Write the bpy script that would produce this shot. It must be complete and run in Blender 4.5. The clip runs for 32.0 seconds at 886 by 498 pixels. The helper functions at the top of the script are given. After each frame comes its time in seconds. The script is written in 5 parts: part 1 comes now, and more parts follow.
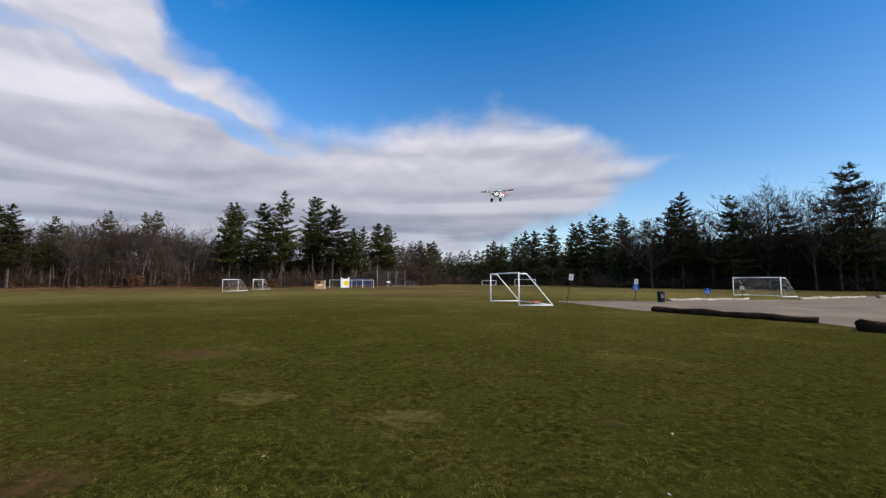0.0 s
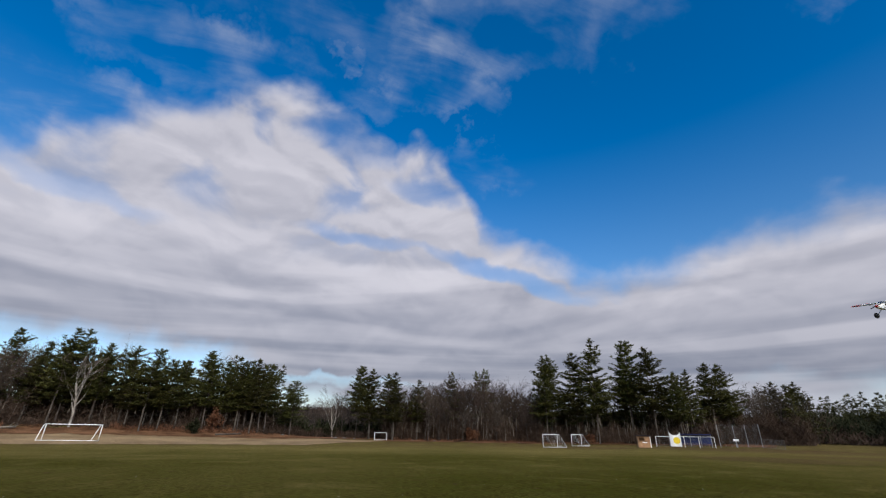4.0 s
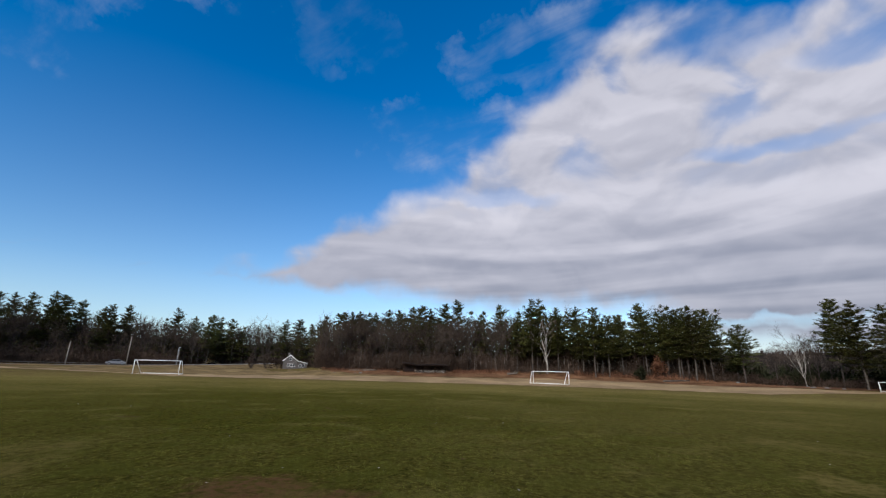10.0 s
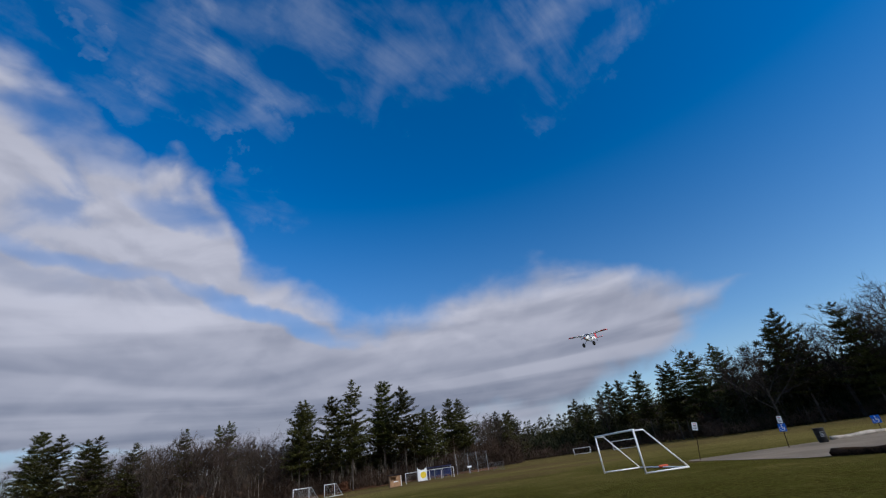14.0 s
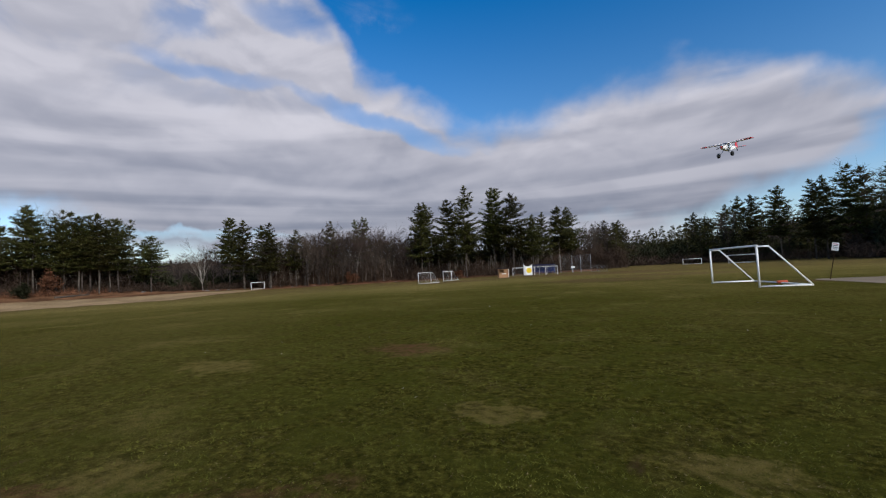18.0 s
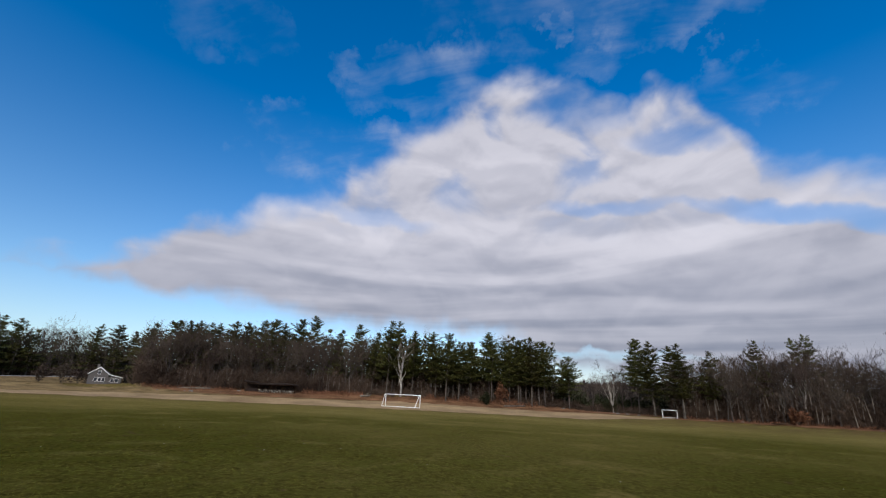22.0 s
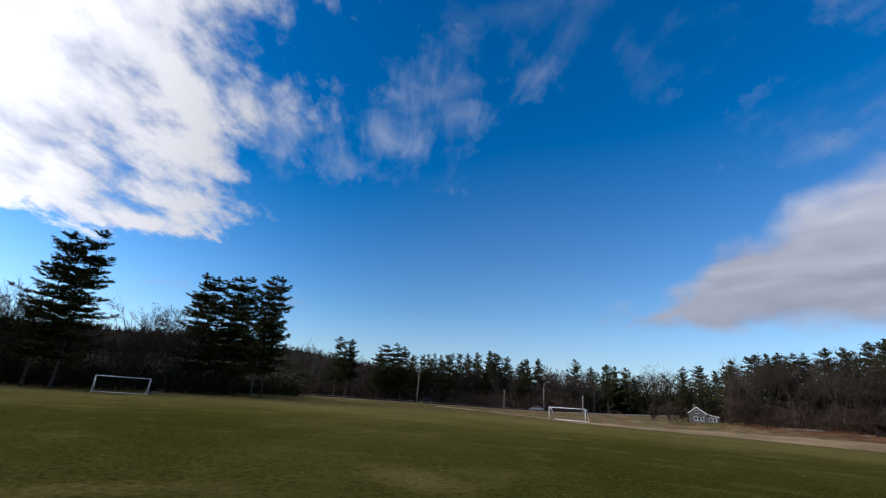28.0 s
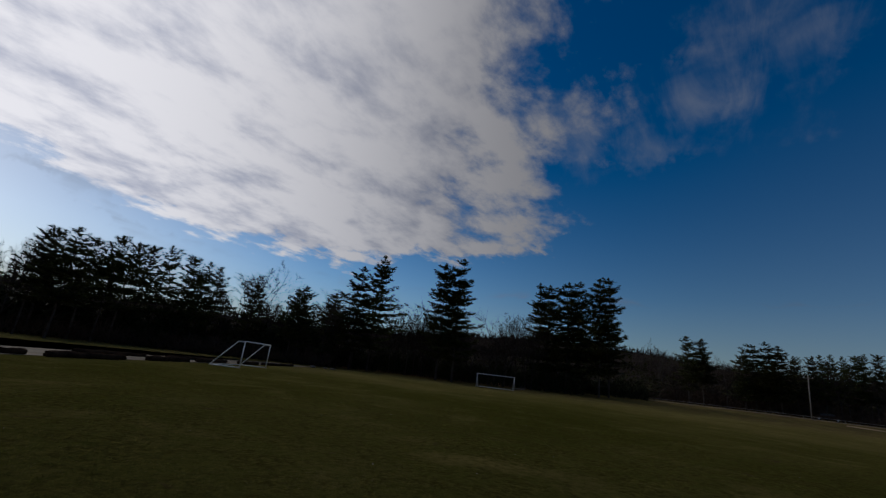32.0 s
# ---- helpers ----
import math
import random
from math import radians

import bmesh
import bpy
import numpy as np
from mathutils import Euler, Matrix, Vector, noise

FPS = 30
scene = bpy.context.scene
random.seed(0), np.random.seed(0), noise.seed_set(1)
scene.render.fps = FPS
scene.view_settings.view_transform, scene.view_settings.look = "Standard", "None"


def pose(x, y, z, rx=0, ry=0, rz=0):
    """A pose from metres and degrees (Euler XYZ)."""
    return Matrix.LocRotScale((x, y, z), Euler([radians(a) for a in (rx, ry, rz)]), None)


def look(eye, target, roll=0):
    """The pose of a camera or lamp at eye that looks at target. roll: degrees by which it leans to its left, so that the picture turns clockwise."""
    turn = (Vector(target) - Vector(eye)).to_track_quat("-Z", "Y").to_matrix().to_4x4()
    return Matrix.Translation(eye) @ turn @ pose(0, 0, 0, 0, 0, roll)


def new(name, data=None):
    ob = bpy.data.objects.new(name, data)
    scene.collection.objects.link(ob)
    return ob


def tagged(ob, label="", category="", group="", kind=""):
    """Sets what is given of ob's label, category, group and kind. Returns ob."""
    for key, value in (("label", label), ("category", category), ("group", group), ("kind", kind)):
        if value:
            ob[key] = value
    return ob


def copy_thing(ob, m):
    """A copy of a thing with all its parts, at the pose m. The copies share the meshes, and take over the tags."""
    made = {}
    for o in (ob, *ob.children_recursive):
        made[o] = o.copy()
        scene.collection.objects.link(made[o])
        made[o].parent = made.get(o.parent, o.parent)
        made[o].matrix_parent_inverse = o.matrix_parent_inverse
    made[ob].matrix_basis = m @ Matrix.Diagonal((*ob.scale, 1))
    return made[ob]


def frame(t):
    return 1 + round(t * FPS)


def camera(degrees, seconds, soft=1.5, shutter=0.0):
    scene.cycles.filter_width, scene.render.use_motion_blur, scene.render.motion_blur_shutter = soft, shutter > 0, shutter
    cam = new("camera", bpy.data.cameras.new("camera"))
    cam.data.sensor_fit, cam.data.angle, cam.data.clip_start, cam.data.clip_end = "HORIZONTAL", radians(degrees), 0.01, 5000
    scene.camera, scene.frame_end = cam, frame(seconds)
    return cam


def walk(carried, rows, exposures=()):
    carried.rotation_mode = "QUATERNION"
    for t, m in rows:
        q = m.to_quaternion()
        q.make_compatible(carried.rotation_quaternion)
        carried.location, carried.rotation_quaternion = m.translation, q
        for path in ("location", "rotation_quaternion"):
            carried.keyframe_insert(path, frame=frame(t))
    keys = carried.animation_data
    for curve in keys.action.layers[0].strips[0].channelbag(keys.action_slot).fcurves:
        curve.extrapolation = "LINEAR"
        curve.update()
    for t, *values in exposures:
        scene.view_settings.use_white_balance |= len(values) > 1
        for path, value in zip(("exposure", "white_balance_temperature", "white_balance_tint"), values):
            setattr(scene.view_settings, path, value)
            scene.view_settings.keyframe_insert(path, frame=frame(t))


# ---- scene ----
cam = camera(92.5, 32.0, 1.25)
PATH = [
    (0, pose(-0.00, 0.00, 1.65, 94.21, -0.42, 0.00)),
    (0.5, pose(-0.00, 0.00, 1.65, 93.94, 1.49, 7.45)),
    (1, pose(-0.00, 0.00, 1.65, 96.26, 3.12, 13.09)),
    (1.5, pose(-0.00, 0.00, 1.65, 99.99, 3.94, 18.83)),
    (2, pose(-0.00, 0.00, 1.65, 104.65, 3.61, 24.83)),
    (2.5, pose(-0.00, 0.00, 1.65, 108.95, 2.80, 29.87)),
    (3, pose(-0.00, 0.00, 1.65, 111.66, 1.70, 33.33)),
    (3.5, pose(-0.00, 0.00, 1.65, 112.87, 0.09, 36.15)),
    (5.5, pose(-0.13, 0.15, 1.65, 109.26, -2.48, 54.68)),
    (6, pose(-0.19, 0.22, 1.65, 105.64, -2.99, 61.35)),
    (6.5, pose(-0.26, 0.31, 1.65, 103.52, -2.87, 68.51)),
    (7, pose(-0.34, 0.40, 1.65, 103.74, -1.02, 75.11)),
    (7.5, pose(-0.42, 0.50, 1.65, 104.07, -0.29, 80.18)),
    (8, pose(-0.51, 0.60, 1.65, 103.91, -0.92, 84.31)),
    (8.5, pose(-0.59, 0.70, 1.65, 104.23, -0.89, 88.09)),
    (9, pose(-0.68, 0.80, 1.65, 104.62, -0.35, 90.56)),
    (9.5, pose(-0.76, 0.90, 1.65, 105.51, -0.77, 91.74)),
    (10, pose(-0.84, 0.99, 1.65, 105.85, -1.25, 92.45)),
    (10.5, pose(-0.91, 1.08, 1.65, 106.07, -1.51, 92.64)),
    (11, pose(-0.97, 1.15, 1.65, 106.96, -1.88, 91.06)),
    (11.5, pose(-1.03, 1.21, 1.65, 109.53, -2.52, 85.37)),
    (12, pose(-1.07, 1.26, 1.65, 113.83, -3.01, 74.39)),
    (12.5, pose(-1.09, 1.29, 1.65, 118.64, -1.56, 58.98)),
    (13, pose(-1.10, 1.30, 1.65, 121.22, 1.90, 41.43)),
    (13.5, pose(-1.10, 1.30, 1.65, 120.19, 4.84, 24.03)),
    (14, pose(-1.10, 1.30, 1.65, 117.27, 7.22, 9.87)),
    (14.5, pose(-1.10, 1.30, 1.65, 116.10, 8.49, 1.32)),
    (16.5, pose(-1.10, 1.30, 1.65, 112.91, 6.98, 0.51)),
    (17, pose(-1.10, 1.30, 1.65, 111.26, 5.45, 6.23)),
    (17.5, pose(-1.10, 1.30, 1.65, 108.58, 3.50, 13.29)),
    (17.7, pose(-1.10, 1.30, 1.65, 103.83, 2.88, 16.28)),
    (17.8, pose(-1.10, 1.30, 1.65, 100.53, 2.74, 17.80)),
    (17.9, pose(-1.10, 1.30, 1.65, 96.99, 2.72, 20.59)),
    (18, pose(-1.10, 1.30, 1.65, 92.98, 2.81, 23.72)),
    (18.1, pose(-1.10, 1.30, 1.65, 88.35, 3.18, 25.55)),
    (18.2, pose(-1.10, 1.30, 1.65, 84.83, 3.63, 29.12)),
    (18.3, pose(-1.10, 1.30, 1.65, 82.29, 4.15, 30.55)),
    (18.4, pose(-1.10, 1.30, 1.65, 81.24, 4.75, 32.30)),
    (18.5, pose(-1.10, 1.30, 1.65, 82.75, 5.42, 34.12)),
    (18.6, pose(-1.10, 1.30, 1.65, 85.27, 5.17, 34.36)),
    (18.7, pose(-1.10, 1.30, 1.65, 89.32, 4.86, 35.40)),
    (18.8, pose(-1.10, 1.30, 1.65, 93.74, 4.49, 36.10)),
    (18.9, pose(-1.10, 1.30, 1.65, 98.37, 4.05, 37.30)),
    (19, pose(-1.10, 1.30, 1.65, 102.59, 3.55, 38.71)),
    (19.1, pose(-1.10, 1.30, 1.65, 105.20, 3.23, 39.44)),
    (19.2, pose(-1.10, 1.30, 1.65, 107.29, 2.88, 40.03)),
    (19.5, pose(-1.10, 1.30, 1.65, 110.02, 1.71, 43.05)),
    (20, pose(-1.10, 1.30, 1.65, 110.50, 0.75, 47.27)),
    (20.5, pose(-1.10, 1.30, 1.65, 110.70, -0.01, 52.63)),
    (21, pose(-1.10, 1.30, 1.65, 110.47, -0.71, 58.69)),
    (21.5, pose(-1.10, 1.30, 1.65, 110.09, -1.64, 65.49)),
    (22, pose(-1.10, 1.30, 1.65, 109.22, -2.59, 73.86)),
    (22.5, pose(-1.10, 1.30, 1.65, 107.88, -3.23, 82.97)),
    (23, pose(-1.10, 1.30, 1.65, 107.54, -2.40, 90.38)),
    (23.5, pose(-1.10, 1.30, 1.65, 108.08, -0.79, 95.93)),
    (24, pose(-1.10, 1.30, 1.65, 109.20, -0.25, 100.85)),
    (24.5, pose(-1.10, 1.30, 1.65, 109.98, -0.47, 104.60)),
    (25, pose(-1.10, 1.30, 1.65, 110.08, -0.95, 108.23)),
    (25.5, pose(-1.10, 1.30, 1.65, 109.65, -1.94, 114.22)),
    (26, pose(-1.10, 1.30, 1.65, 108.83, -3.22, 121.76)),
    (26.5, pose(-1.10, 1.30, 1.65, 108.37, -3.83, 128.32)),
    (28.5, pose(-1.10, 1.30, 1.65, 109.70, -3.84, 145.41)),
    (29, pose(-1.10, 1.30, 1.65, 108.67, -4.23, 150.45)),
    (29.5, pose(-1.10, 1.30, 1.65, 107.66, -4.94, 154.17)),
    (30, pose(-1.10, 1.30, 1.65, 107.11, -5.73, 157.41)),
    (30.5, pose(-1.10, 1.30, 1.65, 106.32, -7.16, 163.20)),
    (31, pose(-1.10, 1.30, 1.65, 105.53, -8.47, 171.53)),
    (31.5, pose(-1.10, 1.30, 1.65, 105.35, -8.05, 178.74)),
    (32, pose(-1.10, 1.30, 1.65, 106.08, -6.58, 183.68)),
]
EXPOSURES = [(0, 0.12, 6270, 10), (1.2, 0.08, 6270, 10), (2, -0.02, 6260, 10), (3.5, -0.15, 6250, 10), (7, -0.12, 6231, 10), (9, -0.08, 6200, 10), (12.3, -0.2, 5950, 10), (14, -0.4, 5820, 10), (16.5, -0.2, 5920, 10), (17.3, 0.0, 5970, 10), (18, -0.2, 6203, 10), (18.25, 0.15, 6286, 10), (18.5, 0.58, 6370, 10), (19, 0.22, 6336, 10), (20, 0.0, 6270, 10), (23, -0.1, 6170, 10), (26, -0.1, 6000, 10), (28.5, -0.45, 5750, 10), (29, -0.65, 5700, 10), (30, -1.1, 5740, 10), (30.5, -1.2, 5780, 10), (32, -1.95, 5900, 10)]
SKY_VALUE = 1.45
walk(cam, PATH, EXPOSURES)

# World: north is the first view's heading; azimuth runs anticlockwise from it, in degrees.

# ---- light ----
SUN_AZ, SUN_EL = 242.0, 24.0


def way(az, el=0.0):
    """Unit vector towards an azimuth and an elevation."""
    a, e = radians(az), radians(el)
    return Vector((-math.sin(a) * math.cos(e), math.cos(a) * math.cos(e), math.sin(e)))


sun_data = bpy.data.lights.new("sun", "SUN")
sun_data.energy, sun_data.angle, sun_data.color = 2.15, radians(9.0), (1.0, 0.93, 0.83)
sun = new("sun", sun_data)
sun.matrix_world = look((0, 0, 60), Vector((0, 0, 60)) - way(SUN_AZ, SUN_EL))

world = bpy.data.worlds.new("sky")
scene.world = world
world.use_nodes = True


class Graph:
    """Short hand for a node tree: each call adds a node and gives back its output."""

    def __init__(self, tree):
        self.tree = tree

    def put(self, socket, value):
        if isinstance(value, bpy.types.NodeSocket):
            self.tree.links.new(value, socket)
        elif value is not None:
            socket.default_value = value

    def math(self, op, a, b=None, c=None, clamp=False):
        n = self.tree.nodes.new("ShaderNodeMath")
        n.operation, n.use_clamp = op, clamp
        for s, v in zip(n.inputs, (a, b, c)):
            self.put(s, v)
        return n.outputs[0]

    def span(self, v, lo, hi, to_lo=0.0, to_hi=1.0, smooth=True):
        n = self.tree.nodes.new("ShaderNodeMapRange")
        n.interpolation_type = "SMOOTHSTEP" if smooth else "LINEAR"
        for s, x in zip(n.inputs, (v, lo, hi, to_lo, to_hi)):
            self.put(s, x)
        return n.outputs[0]

    def noise(self, vector, scale, detail=4.0, rough=0.55, distortion=0.0):
        n = self.tree.nodes.new("ShaderNodeTexNoise")
        for key, v in (("Vector", vector), ("Scale", scale), ("Detail", detail), ("Roughness", rough), ("Distortion", distortion)):
            self.put(n.inputs[key], v)
        return n.outputs["Fac"], n.outputs["Color"]

    def xyz(self, x, y, z):
        n = self.tree.nodes.new("ShaderNodeCombineXYZ")
        for s, v in zip(n.inputs, (x, y, z)):
            self.put(s, v)
        return n.outputs[0]

    def split(self, v):
        n = self.tree.nodes.new("ShaderNodeSeparateXYZ")
        self.put(n.inputs[0], v)
        return n.outputs

    def mix(self, fac, a, b, kind="MIX"):
        n = self.tree.nodes.new("ShaderNodeMix")
        n.data_type, n.blend_type = "RGBA", kind
        self.put(n.inputs[0], fac)
        for s, v in ((n.inputs[6], a), (n.inputs[7], b)):
            self.put(s, (*v, 1) if isinstance(v, tuple) and len(v) == 3 else v)
        return n.outputs[2]

    def curve(self, t, stops):
        """Piecewise-linear value over t in 0..1."""
        n = self.tree.nodes.new("ShaderNodeValToRGB")
        n.color_ramp.interpolation = "LINEAR"
        el = n.color_ramp.elements
        while len(el) < len(stops):
            el.new(0.5)
        for e, (p, v) in zip(el, sorted(stops)):
            e.position, e.color = p, (v, v, v, 1)
        self.put(n.inputs[0], t)
        return n.outputs[0]


def build_sky():
    g = Graph(world.node_tree)
    nodes = world.node_tree.nodes
    bg = nodes["Background"]
    bg.inputs["Strength"].default_value = 0.1
    sky = nodes.new("ShaderNodeTexSky")
    sky.sky_type, sky.sun_disc = "NISHITA", False
    sky.sun_elevation, sky.sun_rotation = radians(SUN_EL), radians(-SUN_AZ)
    sky.air_density, sky.dust_density, sky.ozone_density = 1.0, 0.3, 2.5
    gam = nodes.new("ShaderNodeHueSaturation")
    world.node_tree.links.new(sky.outputs[0], gam.inputs["Color"])
    blue = gam.outputs[0]

    d = nodes.new("ShaderNodeTexCoord").outputs["Generated"]
    x, y, z = g.split(d)
    el = g.math("MULTIPLY", g.math("ARCSINE", z), 57.2958)
    az0 = g.math("MULTIPLY", g.math("ARCTAN2", g.math("MULTIPLY", x, -1.0), y), 57.2958)
    az = g.math("ADD", az0, g.math("MULTIPLY", g.math("LESS_THAN", az0, -60.0), 360.0))

    gam.inputs["Hue"].default_value = 0.503
    g.put(gam.inputs["Saturation"], g.math("ADD", g.span(el, 0.0, 40.0, 1.10, 1.48, False), g.math("ADD", g.span(az, 128.0, 165.0, 0.0, 0.10), g.span(az, 195.0, 232.0, 0.0, -0.4))))
    g.put(gam.inputs["Value"], g.span(el, 4.0, 45.0, SKY_VALUE * 1.16, SKY_VALUE * 1.22, False))
    # the sky is brighter and deeper in colour on the sun's side
    sunward = g.span(az, 140.0, 225.0)
    lowness = g.span(el, 30.0, 6.0, 0.0, 1.0)
    glow = g.math("MULTIPLY_ADD", g.math("MULTIPLY", sunward, lowness), 0.6, 1.0)

    # edges are torn at three scales
    big, bigc = g.noise(d, 5.0, 3.0, 0.5)
    _fine, finec = g.noise(d, 12.0, 6.0, 0.50)
    br, bgc, _bb = g.split(bigc)
    fr, fg, _fb = g.split(finec)
    azw = g.math("ADD", az, g.math("ADD", g.math("MULTIPLY_ADD", br, 5.0, -2.5), g.math("MULTIPLY_ADD", fr, 6.0, -3.0)))
    elw = g.math("ADD", el, g.math("ADD", g.math("MULTIPLY_ADD", bgc, 3.0, -1.5), g.math("MULTIPLY_ADD", fg, 4.0, -2.0)))
    t = g.math("DIVIDE", g.math("ADD", azw, 60.0), 360.0)

    def outline(*stops):
        return g.math("MULTIPLY", g.curve(t, [((a + 60) / 360, e / 90) for a, e in stops]), 90.0)

    # rolls of cloud, finer towards the horizon; each is lit on its upper side
    v = g.math("MULTIPLY", g.math("LOGARITHM", g.math("ADD", g.math("MAXIMUM", el, 0.0), 4.0), math.e), 8.0)
    va = g.math("MULTIPLY_ADD", az, 0.010, v)

    def rolls(up):
        return g.noise(g.xyz(g.math("MULTIPLY", az, 0.055), g.math("ADD", va, up), 0.0), 0.46, 4.0, 0.42, 0.6)[0]

    def puffs(up):
        return g.noise(g.xyz(g.math("MULTIPLY", az, 0.10), g.math("MULTIPLY_ADD", el, 0.17, up), 4.0), 1.0, 5.0, 0.46, 0.35)[0]

    roll, puff = rolls(0.0), puffs(0.0)
    roll_lit = g.span(g.math("SUBTRACT", roll, rolls(0.6)), -0.14, 0.14)
    puff_lit = g.span(g.math("SUBTRACT", puff, puffs(0.20)), -0.11, 0.11)
    high = g.span(el, 18.0, 34.0)

    # the long bank: its top and its underside
    top = outline((-40, 8), (-29, 13.5), (-22.5, 16), (-16.3, 20), (-7, 22.2), (2, 21.2), (11, 19.2), (17, 18.2), (20, 19.3), (24, 22.0), (30, 24.6), (34, 26.2), (37.5, 32),
                  (40.5, 36), (44, 38), (48.5, 35), (51.5, 37.6), (56, 38.8), (61, 40.4), (66, 42.2), (69.5, 40.4), (73, 37), (78, 35.8), (84, 33.2), (87, 30), (89.5, 26.8), (93, 24.4),
                  (100, 22.2), (106, 18.0), (110, 15.2), (115, 12.6), (122, 9))
    low = outline((-40, 18), (-28, 14), (-24, 12.2), (-19, 8.4), (-7, 4.6), (6, 3.8), (30, 2.8), (46, 2.4), (57, 3.2), (64, 5.6), (72, 6.9), (84, 7.6), (99, 8.6), (110, 10.0), (116, 10.4), (121, 11.5))
    inner = g.math("MINIMUM", g.math("SUBTRACT", top, elw), g.math("MULTIPLY", g.math("SUBTRACT", elw, low), 1.3))
    inner = g.math("ADD", inner, g.math("MULTIPLY", g.math("MULTIPLY_ADD", puff, 2.0, -1.0), 3.2))
    # its thin end towards the house is crisper
    bank = g.span(g.math("MULTIPLY", g.math("ADD", inner, g.span(az, 98.0, 112.0, 0.0, 0.9)), g.span(az, 98.0, 112.0, 1.0, 1.7)), -1.6, 3.8)
    # thin places in its upper part
    bank = g.math("MULTIPLY", bank, g.math("SUBTRACT", 1.0, g.math("MULTIPLY", high, g.span(puff, 0.30, 0.50, 0.55, 0.0))))
    for a, e, ra, re, tilt, k in ((31, 19.6, 8.5, 0.9, 0.30, 0.65), (43.5, 30.6, 4.5, 1.1, 0.2, 0.5), (56, 36.0, 4.5, 1.5, 0.2, 0.45), (86, 23.0, 7, 0.8, 0.12, 0.3), (52, 24.2, 6, 0.8, 0.1, 0.4), (52, 5.8, 8, 0.45, 0.03, 0.45)):
        ex, ey = g.math("DIVIDE", g.math("SUBTRACT", azw, a), ra), g.math("DIVIDE", g.math("SUBTRACT", elw, g.math("MULTIPLY_ADD", g.math("SUBTRACT", az, a), tilt, e)), re)
        q = g.math("ADD", g.math("MULTIPLY", ex, ex), g.math("MULTIPLY", ey, ey))
        bank = g.math("MULTIPLY", bank, g.span(q, 0.0, 3.0, 1.0 - k, 1.0))
    # a lower, brighter layer at the horizon
    far_bank = g.math("MULTIPLY", g.span(az, -14.0, 0.0), g.span(az, 76.0, 62.0))
    far_bank = g.math("MULTIPLY", far_bank, g.math("MULTIPLY", g.span(elw, 6.4, 5.0), g.span(roll, 0.34, 0.50, 0.45, 0.95)))

    # the bright broken sheet towards the sun
    low2 = outline((112, 58), (125, 50), (133, 43), (141, 36), (150, 32.5), (157, 30), (161, 26), (164.5, 22.5), (168.5, 19), (173, 15.8), (188, 14.2), (198, 12.5),
                   (217, 12.4), (227, 14.4), (236, 16.5), (262, 14), (290, 22), (299, 34))
    inner2 = g.math("SUBTRACT", elw, low2)
    wind = way(150)
    over = g.math("ADD", g.math("MAXIMUM", z, 0.0), 0.16)
    px, py = g.math("DIVIDE", x, over), g.math("DIVIDE", y, over)
    along = g.math("ADD", g.math("MULTIPLY", px, wind.x), g.math("MULTIPLY", py, wind.y))
    across = g.math("SUBTRACT", g.math("MULTIPLY", py, wind.x), g.math("MULTIPLY", px, wind.y))
    lumps, _ = g.noise(g.xyz(g.math("MULTIPLY", along, 0.8), across, 3.0), 2.6, 4.0, 0.5, 0.2)
    ripple, _ = g.noise(g.xyz(g.math("MULTIPLY", along, 0.72), across, 7.0), 7.0, 7.0, 0.6, 0.12)
    cells = g.math("ADD", g.math("MULTIPLY", lumps, 0.55), g.math("MULTIPLY", ripple, 0.45))
    thick = g.curve(g.math("DIVIDE", g.math("ADD", az, 60.0), 360.0), [((a + 60) / 360, v) for a, v in
                    ((110, 0.0), (120, 0.05), (136, 0.2), (150, 0.28), (160, 0.37), (170, 0.44), (182, 0.57), (192, 0.72), (215, 0.88), (300, 0.7))])
    sheet = g.math("MULTIPLY", g.span(g.math("ADD", inner2, g.math("MULTIPLY_ADD", ripple, 8.0, -4.0)), -0.4, 1.4), g.span(g.math("ADD", cells, g.math("MULTIPLY_ADD", thick, 1.0, -0.95)), -0.05, 0.14))

    # thin wisps overhead
    wisps = None
    _loose, loosec = g.noise(d, 4.5, 6.0, 0.62)
    streaks, _ = g.noise(g.xyz(g.math("MULTIPLY", along, 0.45), g.math("MULTIPLY", across, 1.5), 1.0), 5.0, 6.0, 0.62, 0.4)
    lr, lg, _lb = g.split(loosec)
    azl, ell = g.math("ADD", az, g.math("MULTIPLY_ADD", lr, 44.0, -22.0)), g.math("ADD", el, g.math("MULTIPLY_ADD", lg, 24.0, -12.0))
    for a, e, ra, re, k in ((43, 47, 8, 4, 0.75), (37, 42, 5, 2, 0.5), (62.3, 44.6, 2, 0.8, 0.6), (56, 48, 14, 3, 0.3), (30, 50, 12, 4, 0.45), (12, 53, 14, 5, 0.4), (-22, 50, 12, 5, 0.6), (52, 41.5, 5, 1.5, 0.4),
                            (80, 40, 9, 3, 0.55), (93, 29.5, 6, 3.5, 0.55), (34.5, 33, 4, 2.5, 0.45), (86, 43, 7, 2, 0.4), (107.6, 42, 4, 3, 0.16), (136, 41, 7, 3, 0.6), (127, 46, 12, 4, 0.22), (151, 34, 8, 3, 0.85), (144, 39, 7, 4, 0.75), (160, 32, 8, 3, 0.65),
                            (196, 10.8, 5, 0.5, 0.5), (222, 12.3, 6, 0.8, 0.6)):
        q = g.math("ADD", g.math("POWER", g.math("ABSOLUTE", g.math("DIVIDE", g.math("SUBTRACT", azl, a), ra)), 2.0), g.math("POWER", g.math("ABSOLUTE", g.math("DIVIDE", g.math("SUBTRACT", ell, e), re)), 2.0))
